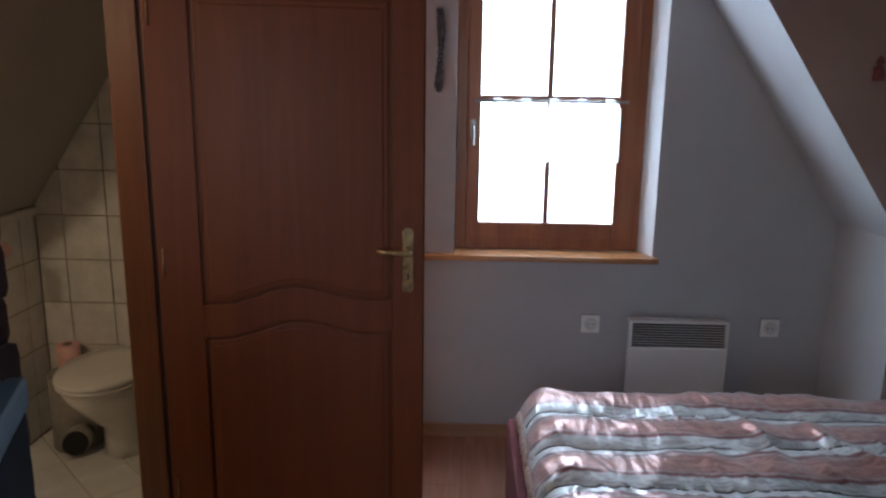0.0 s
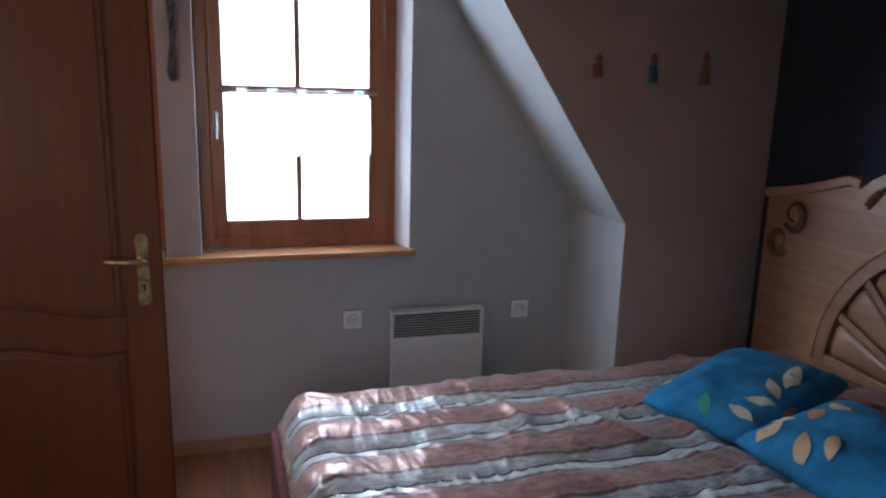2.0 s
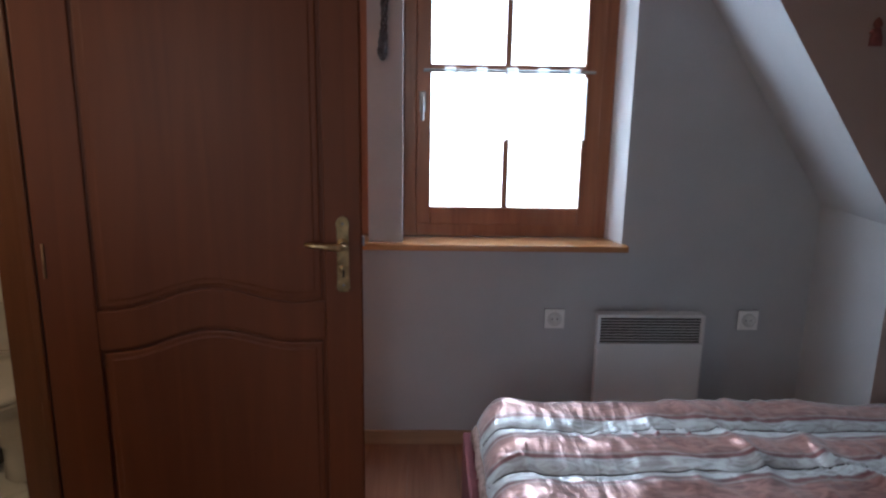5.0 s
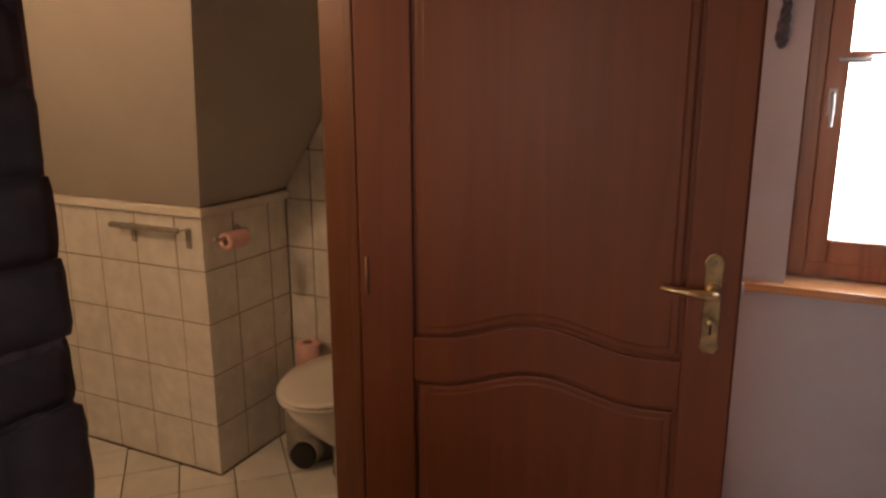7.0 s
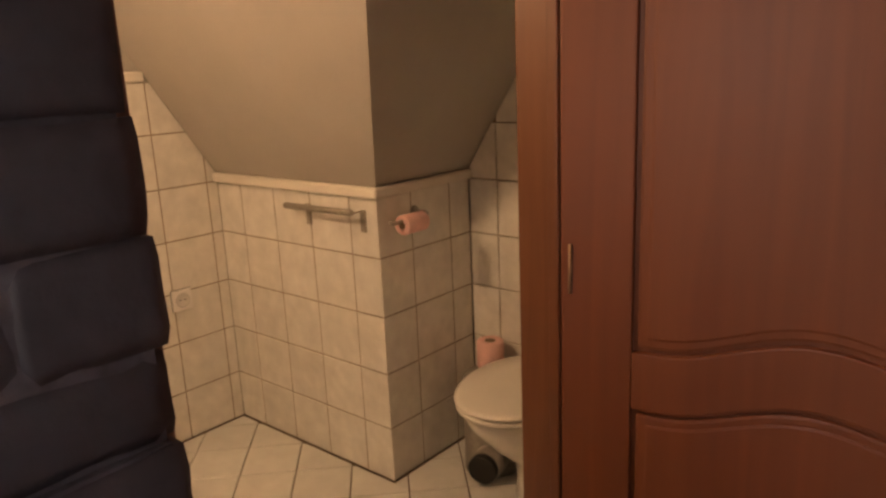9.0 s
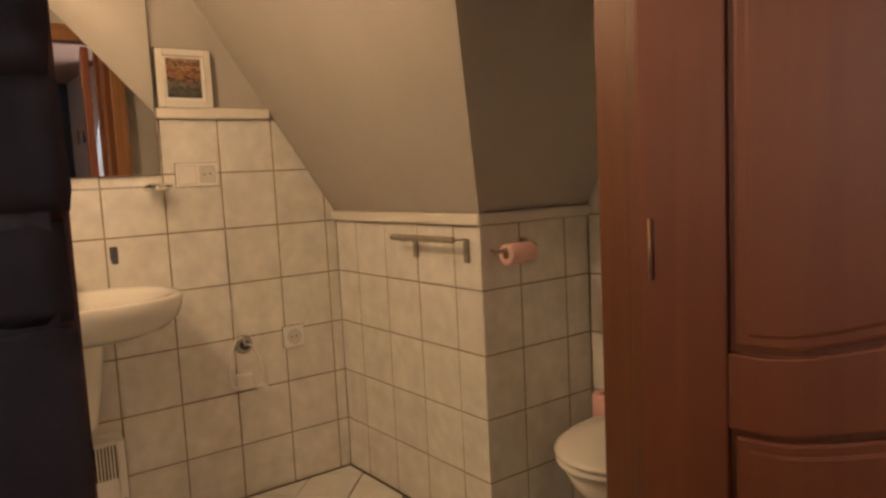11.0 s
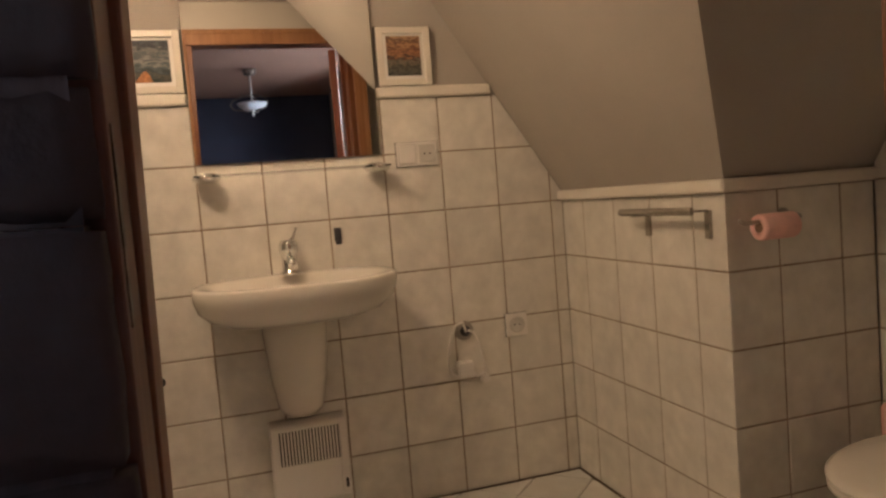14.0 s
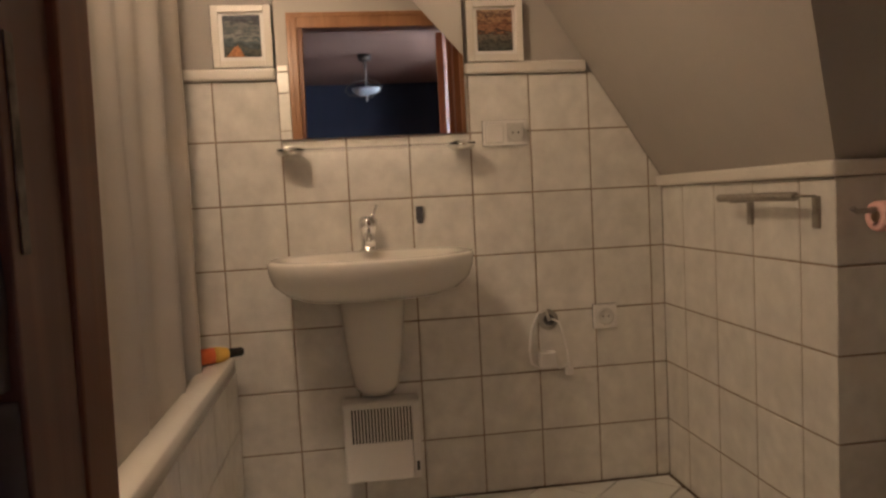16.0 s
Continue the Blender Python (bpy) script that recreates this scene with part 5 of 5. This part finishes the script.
def bottle():
    root = thing("bottle", "orange plastic bottle with black cap lying on the tub rim", "bottle", place=(0.16, -1.535, 0.5615, -90, 0, 25))
    orange = material("orange_plastic", (0.75, 0.17, 0.05), 0.4)
    yellow = material("yellow_label", (0.80, 0.50, 0.08), 0.5)
    part("body", lathe([(0.015, 0.0), (0.024, 0.006), (0.0245, 0.07), (0.0, 0.07)], 24), orange, root)
    part("shoulder", lathe([(0.0245, 0.0702), (0.0245, 0.085), (0.019, 0.108), (0.013, 0.114), (0.0, 0.114)], 24), yellow, root, "yellow shoulder")
    part("cap", lathe([(0.014, 0.1142), (0.014, 0.15), (0.010, 0.158), (0.0, 0.158)], 20), RUBBER, root, "black cap")


bottle()


def bath_ceiling_light():
    root = thing("bathroom_ceiling_light", "plain bulb holder on the bathroom ceiling", "ceiling lamp", place=(0.98, -1.44, 0, 0, 0, 0))
    part("rose", lathe([(0.05, 2.1695), (0.05, 2.155), (0.02, 2.145)], 24), PLASTIC, root)
    part("holder", lathe([(0.02, 2.1449), (0.021, 2.0), (0.018, 1.965)], 20), PLASTIC, root)


bath_ceiling_light()

# ---- dado mouldings ----


def dados():
    root = thing("trim", "cream half-round ceramic edging above the tiles", "trim", kind="structure")
    for lo, hi in (((-0.009, -1.56, 1.386), (0.02, -1.248, 1.423)), ((-0.009, -0.654, 1.386), (0.02, -0.252, 1.423)),
                   ((0.0, -0.022, 0.998), (0.90, 0.012, 1.034)), ((0.867, -0.0212, 0.9985), (0.9012, 0.474, 1.0332)),
                   ((PART_W - 0.022, BATH_S, 1.712), (PART_W + 0.009, JAMB_S - 0.060, 1.749))):
        part("edging", box(lo, hi, 0.011, segments=3), DADO, root)


dados()

# ---- pieces: floor boards, tiles, bricks ----


def piece(name, outline, axis, a, b, mat, parent, edge=0.0015):
    """A tile: a flat outline with softened front edges; b is the front."""
    n = len(outline)
    c = (sum(p[0] for p in outline) / n, sum(p[1] for p in outline) / n)
    r = max(math.hypot(p[0] - c[0], p[1] - c[1]) for p in outline)
    k = 1 - edge * 1.6 / max(r, 0.01)
    inner = [(c[0] + (p[0] - c[0]) * k, c[1] + (p[1] - c[1]) * k) for p in outline]
    step = b - edge if b > a else b + edge
    put3 = {"X": lambda p, d: (d, p[0], p[1]), "Y": lambda p, d: (p[0], d, p[1]), "Z": lambda p, d: (p[0], p[1], d)}[axis]
    mine = bmesh.new()
    rings = [[mine.verts.new(put3(p, d)) for p in o] for o, d in ((outline, a), (outline, step), (inner, b))]
    for u, v in zip(rings, rings[1:]):
        for i in range(n):
            mine.faces.new((u[i], u[(i + 1) % n], v[(i + 1) % n], v[i]))
    mine.faces.new(rings[-1])
    mine.faces.new(rings[0][::-1])
    bmesh.ops.recalc_face_normals(mine, faces=mine.faces[:])
    return part(name, mine, mat, parent)


def tile_wall(name, axis, back, front, us, vs, planes, label, joint=0.005):
    root = thing(name, label, "wall tiles", kind="structure")
    for u0, u1 in zip(us, us[1:]):
        for v0, v1 in zip(vs, vs[1:]):
            g = joint / 2
            out = clipped([(u0 + g, v0 + g), (u1 - g, v0 + g), (u1 - g, v1 - g), (u0 + g, v1 - g)], planes)
            if out and area(out) > 0.0002:
                wob = random.uniform(-0.0006, 0.0006)
                piece("tile", out, axis, back, front + wob, TILE, root)
    return root


ROWS = [0.002] + [0.2 * k for k in range(1, 7)] + [1.386]
COLS = [-1.445 - 0.2 * k for k in range(4, 0, -1)] + [-1.445 + 0.2 * k for k in range(8)] + [0.001]
tile_wall("tiles_west", "X", -0.0098, 0.0, COLS, ROWS, [(ROOF, 1.0, KNEE - 0.004)], "white marbled square wall tiles with brown joints")
tile_wall("tiles_knee", "Y", 0.0098, 0.0, [-0.001, 0.15, 0.35, 0.55, 0.75, 0.882], [0.002, 0.2, 0.4, 0.6, 0.8, 0.998], [], "white marbled wall tiles below the towel rail")
tile_wall("tiles_cheek", "X", 0.8702, 0.88, [-0.0015, 0.16, 0.36, 0.474], [0.002, 0.2, 0.4, 0.6, 0.8, 0.998], [], "white marbled wall tiles beside the toilet")
structure("grout_west", prism(clipped([(COLS[0], 0.0), (0.0, 0.0), (0.0, 1.385), (COLS[0], 1.385)], [(ROOF, 1.0, KNEE - 0.005)]), "X", -0.009, -0.0022), GROUT, "brown grout between the wall tiles", "wall")
structure("grout_knee", box((0.0005, 0.0022, 0.0), (0.8775, 0.009, 0.997)), GROUT, "brown grout between the knee wall tiles", "wall")
structure("grout_cheek", box((0.871, 0.003, 0.0), (0.8778, 0.474, 0.997)), GROUT, "brown grout between the tiles beside the toilet", "wall")
structure("grout_niche", prism([(WEST, 0.0), (PART_W, 0.0), (PART_W, 2.1), (WEST + 0.7, 2.1), (WEST, KNEE)], "Y", 0.4775, 0.4795), GROUT, "brown grout bed behind the toilet tiles", "wall")
tile_wall("tiles_niche", "Y", 0.4774, 0.47, [0.884, 1.008, 1.208, 1.408, 1.608, PART_W - 0.002], ROWS[:-1] + [1.4, 1.6, 1.8], [(-DORMER, 1.0, KNEE - DORMER * WEST)], "white marbled wall tiles behind the toilet")
structure("grout_partition", box((PART_W - 0.003, BATH_S, 0), (PART_W - 0.001, JAMB_S - 0.060, 1.712)), GROUT, "brown grout bed on the partition", "wall")
tile_wall("tiles_partition", "X", PART_W - 0.003, PART_W - 0.011, [-2.2, -2.0, -1.8, -1.6, -1.4, JAMB_S - 0.060], ROWS[:-1] + [1.4, 1.6, 1.712], [], "white marbled wall tiles beside the doorway")
tile_wall("tiles_tub", "Y", -1.44, -1.43, [0.004 + 0.2 * k for k in range(9)], [0.002, 0.1, 0.3, 0.486], [], "white marbled tiles on the bathtub panel")


def floor_tiles():
    root = thing("floor_tiles", "pale diagonal floor tiles with dark joints", "floor tiles", kind="structure")
    d = 0.2 * math.sqrt(2)
    g = 0.0025 * math.sqrt(2)
    for i in range(-12, 12):
        for j in range(-6, 16):
            s0, s1, t0, t1 = 0.10 + i * d + g, 0.10 + (i + 1) * d - g, 0.135 + j * d + g, 0.135 + (j + 1) * d - g
            out = [((s + t) / 2, (s - t) / 2) for s, t in ((s0, t0), (s1, t0), (s1, t1), (s0, t1))]
            cx, cy = sum(p[0] for p in out) / 4, sum(p[1] for p in out) / 4
            if cx < 0.8 and cy > 0.12:
                continue
            out = clipped(out, [(-1, 0, -0.009), (1, 0, 1.80), (0, -1, 1.424), (0, 1, 0.462)])
            # round the corner of the knee wall
            at_corner = out and min(p[0] for p in out) < 0.888 and max(p[1] for p in out) > -0.009
            for cut in ([clipped(out, [(0, 1, -0.009)]), clipped(out, [(0, -1, 0.009), (-1, 0, -0.889)])] if at_corner else [out]):
                if cut and area(cut) > 0.0004:
                    piece("tile", cut, "Z", -0.004, 0.003 + random.uniform(-0.0005, 0.0005), FLOOR_TILE, root)


floor_tiles()


def floor_boards():
    root = thing("floor_boards", "red-brown laminate floor boards", "floor boards", kind="structure")
    x, k = PART_E - 0.058, 0
    while x < RIGHT:
        y = BACK - 0.4 * (k % 3)
        while y < GABLE:
            a, b = max(y, BACK), min(y + 1.28, GABLE)
            w = min(x + 0.193, RIGHT)
            if b - a > 0.02:
                piece("board", [(x + 0.0006, a + 0.0006), (w - 0.0006, a + 0.0006), (w - 0.0006, b - 0.0006), (x + 0.0006, b - 0.0006)], "Z", -0.012, 0.0, LAMINATE, root, 0.001)
            y += 1.28
        x += 0.193
        k += 1


floor_boards()


def rough_block(x, y0, y1, z0, z1, rnd, nu, nv):
    """A hand-laid painted block: pillowed face, chipped and uneven edges; its face towards +x."""
    mine, seed = bmesh.new(), rnd.uniform(0, 60)
    tilt = rnd.uniform(-0.003, 0.003)

    def rough(p, amount):
        return noise.noise_vector(Vector((p[1] * 16 + seed, p[2] * 16, seed * 0.7))) * amount + noise.noise_vector(Vector((p[1] * 48, p[2] * 48 + seed, 3))) * amount * 0.4

    grid = []
    for i in range(nu + 1):
        col = []
        for k in range(nv + 1):
            u, v = i / nu, k / nv
            edge = min(u, 1 - u) * (y1 - y0), min(v, 1 - v) * (z1 - z0)
            back = sum(0.004 * max(0.0, 1 - e / 0.007) ** 2 for e in edge)
            p = Vector((x - back + tilt * (u - 0.5), y0 + (y1 - y0) * u, z0 + (z1 - z0) * v))
            shift = rough(p, 0.0042)
            shift.x *= 0.45
            shift.z *= 0.7
            col.append(mine.verts.new(p + shift))
        grid.append(col)
    for i in range(nu):
        for k in range(nv):
            mine.faces.new((grid[i][k], grid[i + 1][k], grid[i + 1][k + 1], grid[i][k + 1])).smooth = True
    rim = [c[0] for c in grid] + grid[-1][1:] + [c[-1] for c in grid[-2::-1]] + grid[0][-2:0:-1]
    root = [mine.verts.new((1.861, v.co.y, v.co.z)) for v in rim]
    for k in range(len(rim)):
        n = (k + 1) % len(rim)
        mine.faces.new((rim[n], rim[k], root[k], root[n])).smooth = True
    bmesh.ops.recalc_face_normals(mine, faces=mine.faces[:])
    return mine


def brick_wall():
    """Rough painted bricks on the bedroom side of the partition, up to the doorway."""
    root = thing("brick_wall", "rough dark blue-black painted brick wall beside the doorway", "brick wall", kind="structure")
    end, rnd = -1.262, random.Random(7)
    zs = [0.0, 0.1, 0.2, 0.3, 0.4, 0.5, 0.6, 0.7, 0.81, 0.884, 1.042, 1.134, 1.243, 1.352, 1.459, 1.56, 1.66, 1.76, 1.86, 1.96, 2.06, CEIL]
    part("mortar", box((1.8605, BACK, 1.0428), (1.8755, end - 0.016, CEIL)), MORTAR, root, "dark painted mortar")
    # mortar of the lower courses is paler than that above
    part("mortar", box((1.8756, BACK, 1.0428), (1.8764, end - 0.013, 1.25)), PALE_MORTAR, root, "greyish mortar of the lower courses")
    part("mortar", box((1.8605, BACK, 0), (1.8848, end - 0.012, 1.0422)), PALE_MORTAR, root, "greyish mortar of the lower courses")
    far = bmesh.new()
    for c, (z0, z1) in enumerate(zip(zs, zs[1:])):
        proud = 0.010 if z1 <= 1.043 else 0.0
        y = end - 0.014 * min(1.0, max(0.0, (z1 - 1.3) / 0.3)) + rnd.uniform(-0.003, 0.003)
        first = True
        while y > BACK + 0.05:
            length = (0.13 if c % 2 else 0.26) if first else rnd.uniform(0.20, 0.29)
            x = 1.8795 + proud + rnd.uniform(-0.001, 0.004)
            low = max(y - length, BACK)
            g = 0.0045 if z1 < 1.19 else 0.0022
            near = low > -2.3
            bm = rough_block(x, low + g, y if first else y - g, z0 + g, z1 - g, rnd, 12 if near else 4, 6 if near else 3)
            first = False
            if near:
                part("brick", bm, BRICK, root)
            else:
                join(far, bm)
            y = low
    tagged(part("far_bricks", far, BRICK, root), kind="stuff")


brick_wall()
